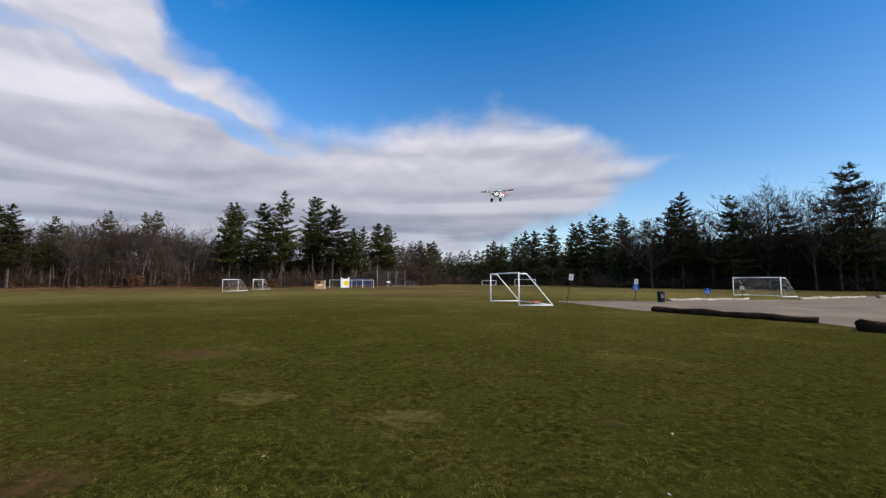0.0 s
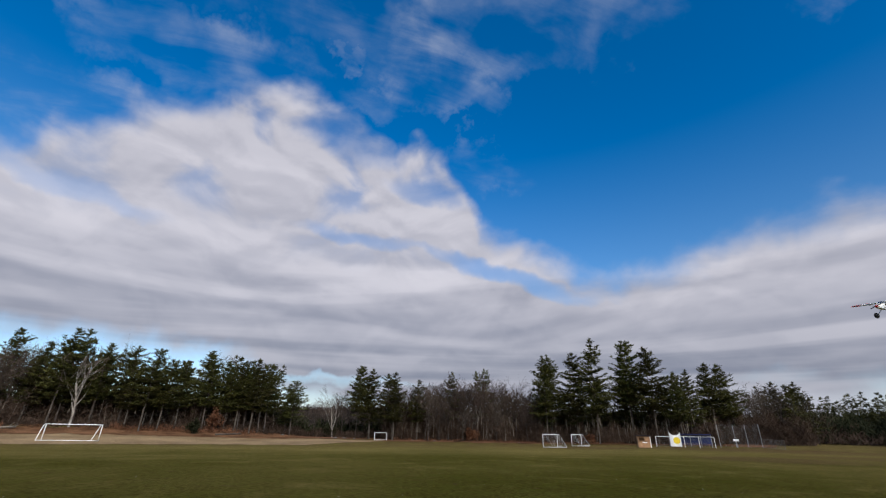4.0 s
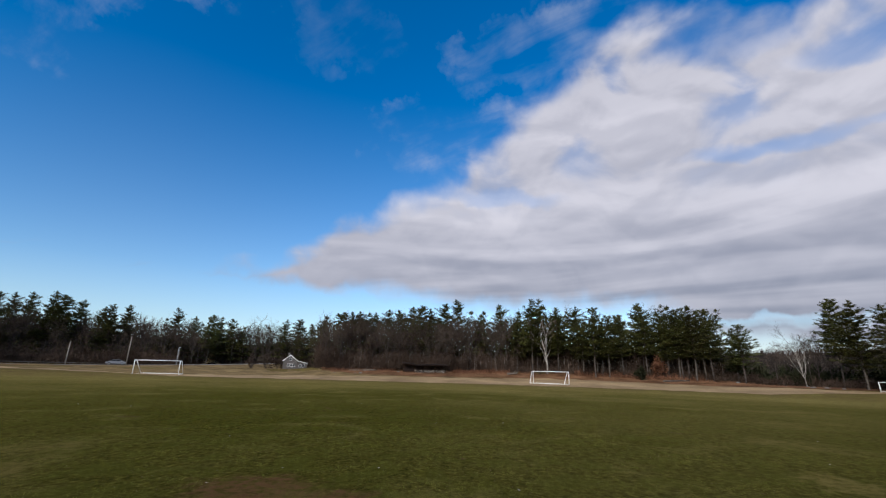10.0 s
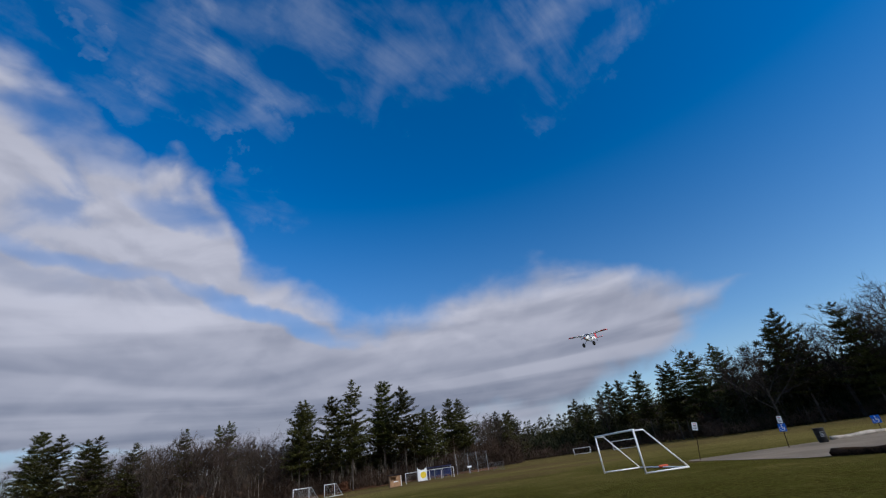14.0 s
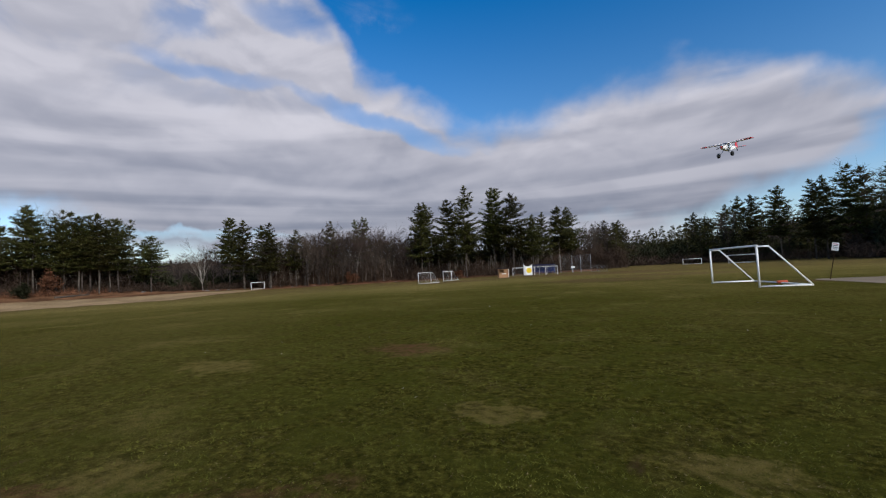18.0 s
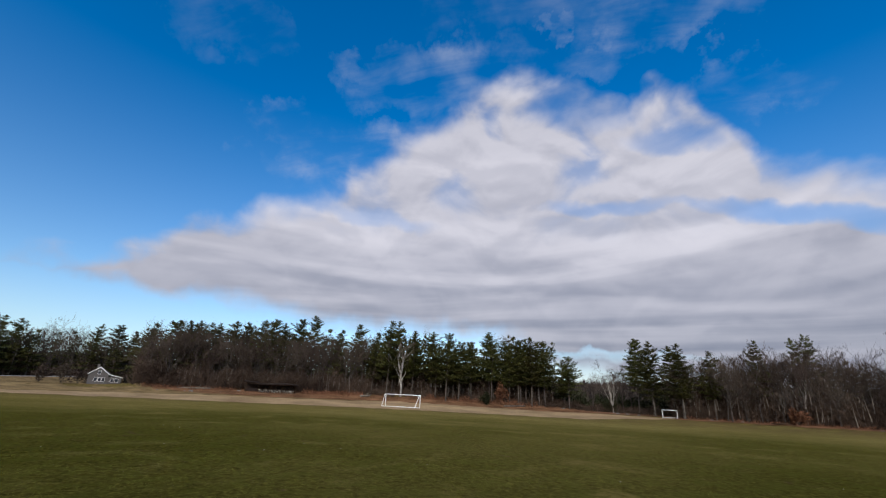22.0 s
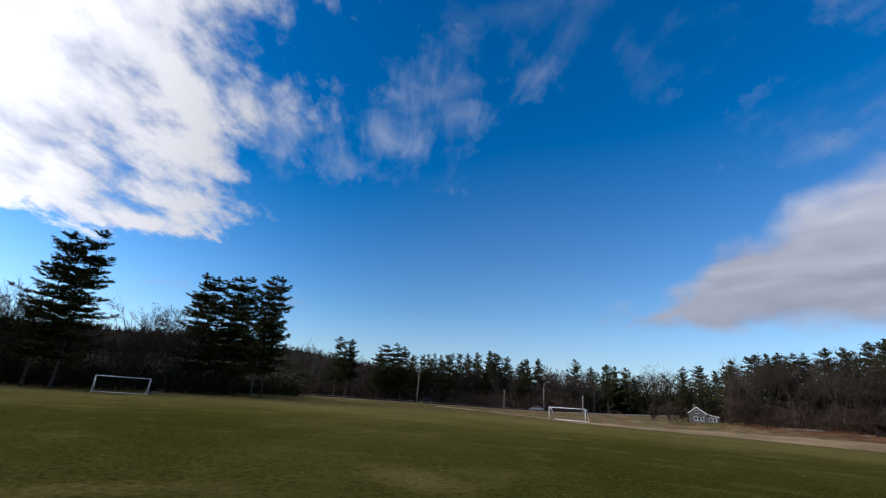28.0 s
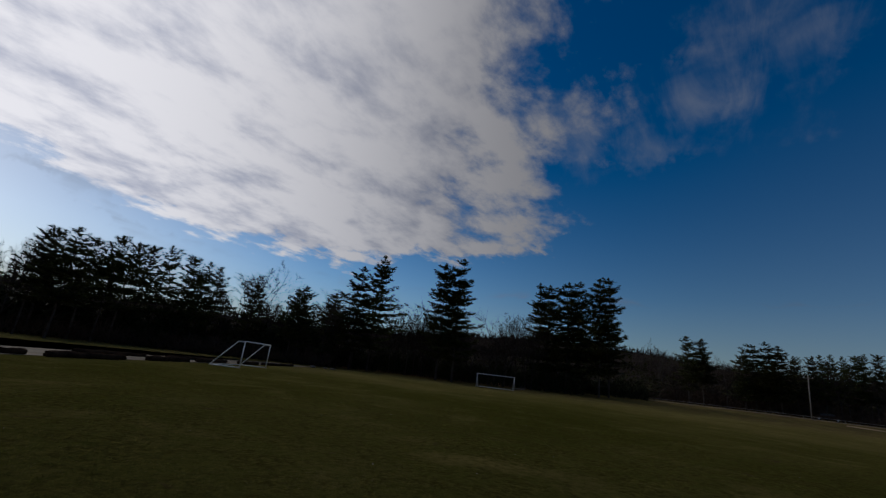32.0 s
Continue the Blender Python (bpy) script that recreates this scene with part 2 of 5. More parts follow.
        q = g.math("MULTIPLY", g.span(q, 0.0, 3.4, 0.62, 0.0), k)
        wisps = q if wisps is None else g.math("MAXIMUM", wisps, q)
    wisps = g.math("MULTIPLY", wisps, g.span(g.math("MULTIPLY_ADD", puff, 0.5, g.math("MULTIPLY", streaks, 0.5)), 0.40, 0.70))

    # lit tops, grey undersides
    depth = g.span(el, 5.0, 19.0, 0.20, 0.72, False)
    relief = g.math("ADD", g.math("MULTIPLY", g.math("SUBTRACT", roll_lit, 0.5), g.span(el, 15.0, 32.0, 0.34, 0.13)), g.math("MULTIPLY", g.math("SUBTRACT", puff_lit, 0.5), g.span(el, 10.0, 26.0, 0.12, 0.24)))
    lit = g.math("ADD", g.math("ADD", depth, relief), g.math("MULTIPLY_ADD", big, 0.3, -0.15), clamp=True)
    bank_col = g.mix(lit, (2.3, 2.45, 3.15), (7.7, 7.35, 7.75))
    sheet_col = g.mix(g.span(cells, 0.33, 0.56), (5.6, 5.6, 6.3), (10.9, 10.2, 9.8))
    glare = g.span(az, 166.0, 240.0, 0.76, 3.1)
    sheet_col = g.mix(1.0, sheet_col, g.xyz(glare, glare, glare), "MULTIPLY")
    veil = g.math("MULTIPLY", g.span(el, -1.0, 11.0, 0.52, 0.0, False), g.span(az, 135.0, 170.0, 1.0, 0.6))
    blue = g.mix(1.0, blue, g.xyz(glow, glow, glow), "MULTIPLY")
    out = g.mix(veil, blue, (4.9, 6.2, 7.6))
    out = g.mix(far_bank, out, (5.6, 5.6, 6.2))
    out = g.mix(wisps, out, (6.6, 6.7, 7.3))
    out = g.mix(g.math("MULTIPLY", bank, 0.97), out, bank_col)
    out = g.mix(g.math("MULTIPLY", sheet, 0.95), out, sheet_col)
    world.node_tree.links.new(out, bg.inputs["Color"])


build_sky()

# ---- materials ----


def paint(name, base, rough=0.6, metal=0.0, vary=0.15, scale=6.0, fine=40.0, bump=0.0, other=None, spec=0.3, each=0.0):
    """A surface with mottling at two scales, fine relief and, with each, a tone of its own for every object."""
    m = bpy.data.materials.new(name)
    m.use_nodes = True
    g = Graph(m.node_tree)
    b = m.node_tree.nodes["Principled BSDF"]
    b.inputs["Roughness"].default_value, b.inputs["Metallic"].default_value = rough, metal
    b.inputs["Specular IOR Level"].default_value = spec
    p = m.node_tree.nodes.new("ShaderNodeTexCoord").outputs["Object"]
    n1, _ = g.noise(p, scale, 5.0)
    n2, _ = g.noise(p, fine, 3.0)
    f = g.math("MULTIPLY_ADD", n2, 0.4, g.math("MULTIPLY", n1, 0.6))
    dark = tuple(c * (1 - vary) for c in base)
    light = tuple(min(1.0, c * (1 + vary)) for c in (other or base))
    col = g.mix(g.span(f, 0.3, 0.7), dark, light)
    if each:
        rnd = m.node_tree.nodes.new("ShaderNodeObjectInfo").outputs["Random"]
        h = m.node_tree.nodes.new("ShaderNodeHueSaturation")
        g.put(h.inputs["Hue"], g.span(rnd, 0, 1, 0.5 - 0.03 * each, 0.5 + 0.02 * each, False))
        g.put(h.inputs["Value"], g.span(rnd, 0, 1, 1 - 0.45 * each, 1 + 0.4 * each, False))
        g.put(h.inputs["Color"], col)
        col = h.outputs[0]
    g.put(b.inputs["Base Color"], col)
    if bump:
        bn = m.node_tree.nodes.new("ShaderNodeBump")
        bn.inputs["Strength"].default_value, bn.inputs["Distance"].default_value = bump, 0.02
        g.put(bn.inputs["Height"], f)
        g.put(b.inputs["Normal"], bn.outputs[0])
    return m


# worn spots of the lawn: x, y and the two half-widths
CLOVER, STRAW, EARTH = (0.15, 0.070, 0.040), (0.24, 0.185, 0.060), (0.115, 0.068, 0.038)
CLOVER_SPOTS = ((-5.55, 3.0, 0.5, 0.4), (-5.7, 2.2, 0.5, 0.6), (-4.0, 3.3, 0.45, 0.5), (-3.4, 3.5, 0.45, 0.5), (-3.6, 2.6, 0.4, 0.4), (-5.6, 9.5, 0.9, 0.6), (-7.3, -1.9, 0.7, 0.9), (-6.9, -0.6, 0.5, 0.6))
STRAW_SPOTS = ((-5.65, 2.6, 0.3, 0.25), (-8.6, 7.2, 1.0, 0.5), (-0.5, 5.2, 0.5, 0.3), (-2.6, 6.1, 0.5, 0.3), (-3.3, 2.95, 0.25, 0.2), (-5.3, 3.5, 0.4, 0.3), (-7.4, -7.4, 1.0, 1.4), (-1.4, -8.0, 1.2, 0.6))
EARTH_SPOTS = ((-7.0, 76.0, 15.0, 9.0), (4.0, 58.0, 7.0, 5.0), (10.0, 33.5, 5.0, 1.2), (-26.0, 70.0, 9.0, 5.0), (-3.5, 47.0, 6.0, 6.0))


def lawn_material():
    m = bpy.data.materials.new("lawn")
    m.use_nodes = True
    g = Graph(m.node_tree)
    b = m.node_tree.nodes["Principled BSDF"]
    b.inputs["Roughness"].default_value, b.inputs["Specular IOR Level"].default_value = 1.0, 0.0
    p = m.node_tree.nodes.new("ShaderNodeTexCoord").outputs["Object"]
    wide, _ = g.noise(p, 0.05, 4.0, 0.6)
    patch, _ = g.noise(p, 0.35, 6.0, 0.65, 0.5)
    tuft, _ = g.noise(p, 5.0, 6.0, 0.7)
    grain, _ = g.noise(p, 55.0, 4.0, 0.7)
    sward, _ = g.noise(p, 1.3, 5.0, 0.65, 0.6)
    green = g.mix(g.span(tuft, 0.3, 0.7), (0.045, 0.040, 0.008), (0.141, 0.126, 0.023))
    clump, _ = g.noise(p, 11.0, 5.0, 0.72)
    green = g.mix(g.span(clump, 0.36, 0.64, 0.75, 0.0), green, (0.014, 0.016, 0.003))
    green = g.mix(g.span(clump, 0.54, 0.72, 0.0, 0.7), green, (0.176, 0.158, 0.032))
    green = g.mix(g.span(sward, 0.44, 0.60, 0.0, 0.6), green, (0.072, 0.077, 0.012))
    straw = g.mix(g.span(grain, 0.35, 0.65), (0.136, 0.107, 0.030), (0.25, 0.202, 0.068))
    x, y, _z = g.split(p)
    # more straw with distance: far grass's paler look at a low angle, put into the colour
    far = g.math("SQRT", g.math("ADD", g.math("MULTIPLY", x, x), g.math("MULTIPLY", y, y)))
    tawny = g.span(g.math("ADD", far, g.math("MULTIPLY_ADD", wide, 40.0, -20.0)), 14.0, 70.0, 0.0, 0.68)
    f = g.math("ADD", g.math("MULTIPLY", g.span(patch, 0.50, 0.76), 0.55), g.math("MULTIPLY", g.span(wide, 0.38, 0.66), 0.30), clamp=True)
    f = g.math("ADD", g.math("MULTIPLY", f, g.span(tuft, 0.25, 0.6, 0.35, 1.0)), tawny, clamp=True)
    col = g.mix(f, green, straw)
    bare, _ = g.noise(p, 0.6, 5.0, 0.7, 0.8)
    earth = g.mix(g.span(tuft, 0.35, 0.65), (0.075, 0.042, 0.022), (0.115, 0.072, 0.042))
    col = g.mix(g.span(bare, 0.63, 0.74, 0.0, 0.75), col, earth)
    col = g.mix(g.math("MULTIPLY", g.span(far, 60.0, 84.0, 0.0, 0.6), g.span(patch, 0.36, 0.58)), col, earth)
    # worn spots: reddish dead clover, and pale straw
    _tear, tearc = g.noise(p, 2.6, 5.0, 0.65)
    tx, ty, _tz = g.split(tearc)
    ux, uy = g.math("ADD", x, g.math("MULTIPLY_ADD", tx, 1.8, -0.9)), g.math("ADD", y, g.math("MULTIPLY_ADD", ty, 1.8, -0.9))
    for kind, spots, most in ((CLOVER, CLOVER_SPOTS, 0.8), (STRAW, STRAW_SPOTS, 0.65), (EARTH, EARTH_SPOTS, 0.8)):
        worn = None
        for sx, sy, ra, rb in spots:
            ex, ey = g.math("DIVIDE", g.math("SUBTRACT", ux, sx), ra), g.math("DIVIDE", g.math("SUBTRACT", uy, sy), rb)
            v = g.span(g.math("ADD", g.math("MULTIPLY", ex, ex), g.math("MULTIPLY", ey, ey)), 0.1, 1.8, 1.0, 0.0)
            worn = v if worn is None else g.math("MAXIMUM", worn, v)
        col = g.mix(g.math("MULTIPLY", worn, g.span(tuft, 0.35, 0.62, 0.2, most)), col, kind)
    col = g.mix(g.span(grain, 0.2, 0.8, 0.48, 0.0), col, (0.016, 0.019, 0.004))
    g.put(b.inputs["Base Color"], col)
    bn = m.node_tree.nodes.new("ShaderNodeBump")
    bn.inputs["Strength"].default_value, bn.inputs["Distance"].default_value = 1.0, 0.075
    g.put(bn.inputs["Height"], g.math("ADD", tuft, g.math("MULTIPLY", grain, 0.7)))
    g.put(b.inputs["Normal"], bn.outputs[0])
    return m


LAWN = lawn_material()
BLADE = paint("grass_blade", (0.040, 0.043, 0.008), 0.8, 0, 0.35, 0.8, 9.0, other=(0.122, 0.122, 0.024), spec=0.0)
DEADGRASS = paint("dead_grass", (0.11, 0.085, 0.035), 0.9, 0, 0.3, 0.8, 9.0, other=(0.17, 0.136, 0.062), spec=0.0)
DIRT = paint("sandy_dirt", (0.20, 0.135, 0.07), 0.95, 0, 0.25, 0.15, 3.0, 0.4, (0.28, 0.20, 0.11), spec=0.05)
LITTER = paint("leaf_litter", (0.085, 0.046, 0.026), 0.95, 0, 0.4, 0.25, 4.0, 0.5, (0.16, 0.086, 0.046), spec=0.0)
DRYGRASS = paint("dry_grass", (0.105, 0.074, 0.036), 0.95, 0, 0.3, 0.3, 5.0, 0.5, (0.185, 0.132, 0.064), spec=0.0)
ASPHALT = paint("worn_asphalt", (0.150, 0.118, 0.082), 0.95, 0, 0.25, 0.25, 20.0, 0.3, (0.20, 0.162, 0.115), spec=0.1)
STRAWBANK = paint("straw_bank", (0.20, 0.145, 0.065), 0.95, 0, 0.35, 0.5, 5.0, 0.4, (0.32, 0.24, 0.12), spec=0.0)
ROAD = paint("road_asphalt", (0.15, 0.145, 0.14), 0.9, 0, 0.15, 0.3, 12.0, 0.2)
NEEDLE = paint("pine_needles", (0.032, 0.036, 0.012), 0.6, 0, 0.4, 0.25, 2.5, other=(0.066, 0.066, 0.019), spec=0.04, each=0.7)
BARK = paint("pine_bark", (0.045, 0.037, 0.031), 0.9, 0, 0.35, 1.0, 8.0, 0.5, (0.095, 0.080, 0.068), each=0.5, spec=0.0)
GREYBARK = paint("grey_bark", (0.038, 0.032, 0.028), 0.9, 0, 0.3, 1.0, 8.0, 0.4, (0.074, 0.063, 0.054), each=0.6, spec=0.0)
BIRCHBARK = paint("pale_bark", (0.24, 0.215, 0.185), 0.8, 0, 0.35, 0.8, 6.0, 0.3, (0.36, 0.33, 0.29))
TWIG = paint("brown_twigs", (0.046, 0.035, 0.028), 0.9, 0, 0.35, 0.2, 2.0, other=(0.084, 0.063, 0.050), each=0.6, spec=0.0)
BRUSH = paint("dark_brush", (0.037, 0.026, 0.020), 0.9, 0, 0.4, 0.12, 1.0, other=(0.072, 0.050, 0.037), spec=0.0)
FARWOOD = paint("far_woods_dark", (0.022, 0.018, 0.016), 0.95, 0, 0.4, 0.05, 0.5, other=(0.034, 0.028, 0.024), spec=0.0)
MIDLOG = paint("grey_brown_log", (0.10, 0.082, 0.065), 0.9, 0, 0.3, 1.5, 14.0, 0.5, (0.17, 0.145, 0.115))
RUSSET = paint("russet_leaves", (0.10, 0.046, 0.026), 0.9, 0, 0.4, 0.6, 4.0, other=(0.16, 0.078, 0.044), spec=0.0)
SHRUB = paint("shrub_green", (0.028, 0.030, 0.016), 0.9, 0, 0.4, 0.6, 4.0, spec=0.0)
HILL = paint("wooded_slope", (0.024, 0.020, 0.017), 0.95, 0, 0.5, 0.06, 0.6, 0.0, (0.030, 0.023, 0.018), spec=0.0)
WHITE = paint("white_paint", (0.84, 0.84, 0.83), 0.45, 0, 0.08, 1.5, 14.0)
NET = paint("white_net", (0.55, 0.55, 0.54), 0.8, 0, 0.1)
STEEL = paint("galvanised_steel", (0.36, 0.37, 0.38), 0.45, 0.7, 0.12, 2.0, 20.0)
LOGWOOD = paint("weathered_log", (0.017, 0.011, 0.008), 0.95, 0, 0.5, 1.5, 14.0, 0.8, (0.048, 0.031, 0.020), spec=0.0)
PALELOG = paint("bleached_log", (0.25, 0.22, 0.18), 0.9, 0, 0.3, 1.5, 14.0, 0.5, (0.36, 0.32, 0.27))
PINEWOOD = paint("raw_timber", (0.32, 0.185, 0.095), 0.8, 0, 0.2, 3.0, 25.0, 0.2)
ROOFDARK = paint("dark_roofing", (0.018, 0.012, 0.010), 0.9, 0, 0.3, 1.0, 9.0, 0.2, spec=0.1)
BLUE = paint("blue_sheet", (0.012, 0.022, 0.105), 0.6, 0, 0.2, 1.0, 6.0)
SIGNBLUE = paint("sign_blue", (0.015, 0.12, 0.55), 0.4, 0, 0.08)
YELLOW = paint("yellow_paint", (0.80, 0.58, 0.03), 0.5, 0, 0.1)
BLACK = paint("black_plastic", (0.014, 0.014, 0.015), 0.5, 0, 0.3)
RED = paint("red_film", (0.55, 0.045, 0.05), 0.35, 0, 0.1)
ORANGE = paint("orange_cloth", (0.65, 0.13, 0.06), 0.8, 0, 0.25, 8.0)
SHINGLE = paint("grey_shingle", (0.095, 0.088, 0.084), 0.9, 0, 0.2, 3.0, 20.0, 0.3)
GREYROOF = paint("roof_shingle", (0.16, 0.15, 0.15), 0.9, 0, 0.2, 2.0, 14.0, 0.2)
POLEWOOD = paint("pole_wood", (0.19, 0.168, 0.145), 0.9, 0, 0.3, 1.0, 12.0, 0.3)
STONE = paint("field_stone", (0.12, 0.11, 0.10), 0.9, 0, 0.3, 2.0, 12.0, 0.5, each=0.4)
GLASS = paint("window_glass", (0.03, 0.035, 0.045), 0.08, 0, 0.2, spec=0.8)
SILVER = paint("car_paint", (0.28, 0.29, 0.30), 0.3, 0.2, 0.05)
RUBBER = paint("tyre_rubber", (0.02, 0.02, 0.02), 0.85, 0, 0.2)
MESHWIRE = paint("chain_link", (0.25, 0.26, 0.27), 0.5, 0.6, 0.1)

# ---- helpers ----


def obj(name, mesh, parent=None, label=""):
    ob = new(name, mesh)
    if parent:
        ob.parent = parent
    if label:
        ob["label"] = label
    return ob


def mesh_of(name, verts, faces, material, smooth=False):
    me = bpy.data.meshes.new(name)
    me.from_pydata([tuple(v) for v in verts], [], [tuple(f) for f in faces])
    me.materials.append(material)
    if smooth:
        me.shade_smooth()
    me.update()
    return me


def tri_mesh(name, v, material):
    """A mesh of loose triangles from an array (n, 3, 3)."""
    n = len(v)
    me = bpy.data.meshes.new(name)
    me.vertices.add(n * 3)
    me.vertices.foreach_set("co", np.asarray(v, dtype=np.float32).ravel())
    me.loops.add(n * 3)
    me.loops.foreach_set("vertex_index", np.arange(n * 3, dtype=np.int32))
    me.polygons.add(n)
    me.polygons.foreach_set("loop_start", np.arange(0, n * 3, 3, dtype=np.int32))
    me.materials.append(material)
    me.update(calc_edges=True)
    me.validate()
    return me


def part(name, bm, material, parent, label="", smooth=False):
    me = bpy.data.meshes.new(name)
    bm.to_mesh(me)
    bm.free()
    me.materials.append(material)
    if smooth:
        me.shade_smooth()
    return obj(name, me, parent, label)


def thing(name, m, label, category, group="", kind=""):
    e = new(name)
    e.matrix_world = m
    e.empty_display_size = 0.2
    return tagged(e, label, category, group, kind)


def bm_box(sx, sy, sz, at=(0, 0, 0), turn=None, bevel=0.0):
    bm = bmesh.new()
    bmesh.ops.create_cube(bm, size=1, matrix=Matrix.Diagonal((sx, sy, sz, 1)))
    if bevel:
        bmesh.ops.bevel(bm, geom=bm.edges[:], offset=bevel, segments=2, affect="EDGES", profile=0.6)
    bm.transform(Matrix.Translation(at) @ (turn or Matrix()))
    return bm


def tube(a, b, r, r2=None, sides=10, rng=None, wob=0.0):
    """A round bar from a to b."""
    a, b = Vector(a), Vector(b)
    bm = bmesh.new()
    bmesh.ops.create_cone(bm, cap_ends=True, segments=sides, radius1=r, radius2=r if r2 is None else r2, depth=(b - a).length)
    if rng:
        for v in bm.verts:
            v.co.x += rng.uniform(-wob, wob)
            v.co.y += rng.uniform(-wob, wob)
    q = (b - a).to_track_quat("Z", "Y").to_matrix().to_4x4()
    bm.transform(Matrix.Translation((a + b) / 2) @ q)
    return bm


def lathe(profile, sides=20):
    """A turned solid from (radius, height) pairs."""
    bm = bmesh.new()
    rings = [[bm.verts.new((r * math.cos(2 * math.pi * i / sides), r * math.sin(2 * math.pi * i / sides), h)) for i in range(sides)] for r, h in profile]
    for p, q in zip(rings, rings[1:]):
        for i in range(sides):
            bm.faces.new((p[i], p[(i + 1) % sides], q[(i + 1) % sides], q[i]))
    bm.faces.new(rings[0][::-1])
    bm.faces.new(rings[-1])
    return bm


# ---- ground ----
DIP_AZ = (-60, -20, 0, 15, 27, 48, 62, 77, 93, 104, 124, 131, 145, 160, 178, 190, 225, 300)
DIP_Z = (0, 0, 0, -0.05, -0.5, -0.75, -0.8, -0.8, -0.7, -0.6, -0.25, -0.15, 0, 0, -0.15, 0, 0, 0)
FAR_Z = (0.15, 0.1, 0.3, 0.05, -0.15, -0.1, 0.15, 0.8, 0.55, 0.55, 0.75, 0.75, 0.85, 0.7, 0.1, 0, 0, 0.15)
EYE = (-1.1, 1.3)


def polar(az, dist, eye=EYE):
    w = way(az)
    return w.x * dist + eye[0], w.y * dist + eye[1]


def land(x, y):
    """Height of the ground: the field dips a little before the bank at its far side."""
    r = math.hypot(x, y)
    az = math.degrees(math.atan2(-x, y))
    az = az + 360 if az < -60 else az
    dip, far = float(np.interp(az, DIP_AZ, DIP_Z)), float(np.interp(az, DIP_AZ, FAR_Z))
    s = min(1.0, max(0.0, (r - 22) / 52))
    z = dip * s * s * (3 - 2 * s)
    if r > 78:
        u = min(1.0, (r - 78) / 25)
        z += (far - dip) * u
    if r > 96 and 56 < az < 112:
        u = min(1.0, (r - 96) / 13)
        edge = min(1.0, (az - 56) / 6, (112 - az) / 6)
        z += (0.9 + 0.5 * noise.noise(Vector((az * 0.35, 3.0, 0.0)))) * edge * u * u * (3 - 2 * u)
    if r > 400:
        z *= max(0.0, 1 - (r - 400) / 600)
    return z


def place(az, dist, turn=0.0, eye=EYE, lift=0.0):
    """A pose on the ground; turned so that its front (-y) faces the eye, then by turn degrees."""
    x, y = polar(az, dist, eye)
    return pose(x, y, land(x, y) + lift, 0, 0, az + turn)


def draped(name, near, far, az0, az1, step, material, lift, label, rows=6, bend=1.0):
    """A strip of ground between two distances from the origin, each a function of the azimuth."""
    v, f = [], []
    azs = np.arange(az0, az1 + 1e-6, step)
    for a in azs:
        for k in range(rows + 1):
            d = near(a) + (far(a) - near(a)) * (k / rows) ** bend
            w = way(float(a))
            x, y = w.x * d, w.y * d
            v.append((x, y, land(x, y) + lift))
    n = rows + 1
    for i in range(len(azs) - 1):
        for k in range(rows):
            f.append((i * n + k, i * n + k + 1, (i + 1) * n + k + 1, (i + 1) * n + k))
    ob = new(name, mesh_of(name, v, f, material, True))
    return tagged(ob, label, kind="structure")


def build_ground():
    radii = [0, 1.5, 3, 5, 8, 12, 17, 22, 27, 33, 40, 48, 56, 64, 72, 78, 82, 86, 90, 94, 96, 98, 100, 103, 106, 109, 115, 125, 150, 200, 300, 450, 700, 1200, 2600]
    v, f, n = [], [], 120
    for r in radii:
        for i in range(n):
            w = way(i * 360 / n)
            x, y = w.x * max(r, 0.01), w.y * max(r, 0.01)
            v.append((x, y, land(x, y)))
    for k in range(len(radii) - 1):
        for i in range(n):
            f.append((k * n + i, k * n + (i + 1) % n, (k + 1) * n + (i + 1) % n, (k + 1) * n + i))
    f.append(tuple(range(n)))
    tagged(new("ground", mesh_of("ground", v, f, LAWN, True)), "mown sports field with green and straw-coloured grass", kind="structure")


build_ground()


def wob(a, s, k):
    return noise.noise(Vector((a * s, k, 0.0)))


draped("dirt_track", lambda a: 79.0 + max(0, a - 123) * 1.0 + 1.2 * wob(a, 0.4, 1) + 0.6 * wob(a, 2.5, 2) + max(0, 56 - a) * 1.6,
       lambda a: 97.0 - 5.0 * min(1.0, max(0.0, (a - 76) / 10)) - 0.55 * min(14.0, max(0.0, a - 103)) + max(0.0, a - 126) * 1.1 + 2.0 * wob(a, 0.5, 3) + 1.2 * wob(a, 3.0, 4), 46, 141, 0.5, DIRT, 0.03, "dry sandy track along the field's edge")
draped("dry_meadow", lambda a: 83.0 + max(0, a - 123) * 1.0 + 1.5 * wob(a, 1.1, 7), lambda a: 99.5 if a < 104 else min(150.0, 99.5 + (a - 104) * 12), 74, 138, 0.5, DRYGRASS, 0.015, "dry brown grass slope between the track and the house", 10)
draped("forest_floor", lambda a: 98.5 + 2.5 * wob(a, 0.5, 5) + 1.5 * wob(a, 3.0, 6) - (6 if a < 47 else 4.5 * min(1.0, max(0.0, (a - 52) / 8)) * min(1.0, max(0.0, (104 - a) / 8))), lambda a: 330.0, 4, 106, 0.5, LITTER, 0.09, "brown leaf litter under the trees", 20, 2.2)
draped("forest_floor", lambda a: 92 + 3 * wob(a, 0.5, 5) + 1.5 * wob(a, 3.0, 6), lambda a: 330.0, 172, 232, 1, LITTER, 0.05, "brown leaf litter under the trees", 10)


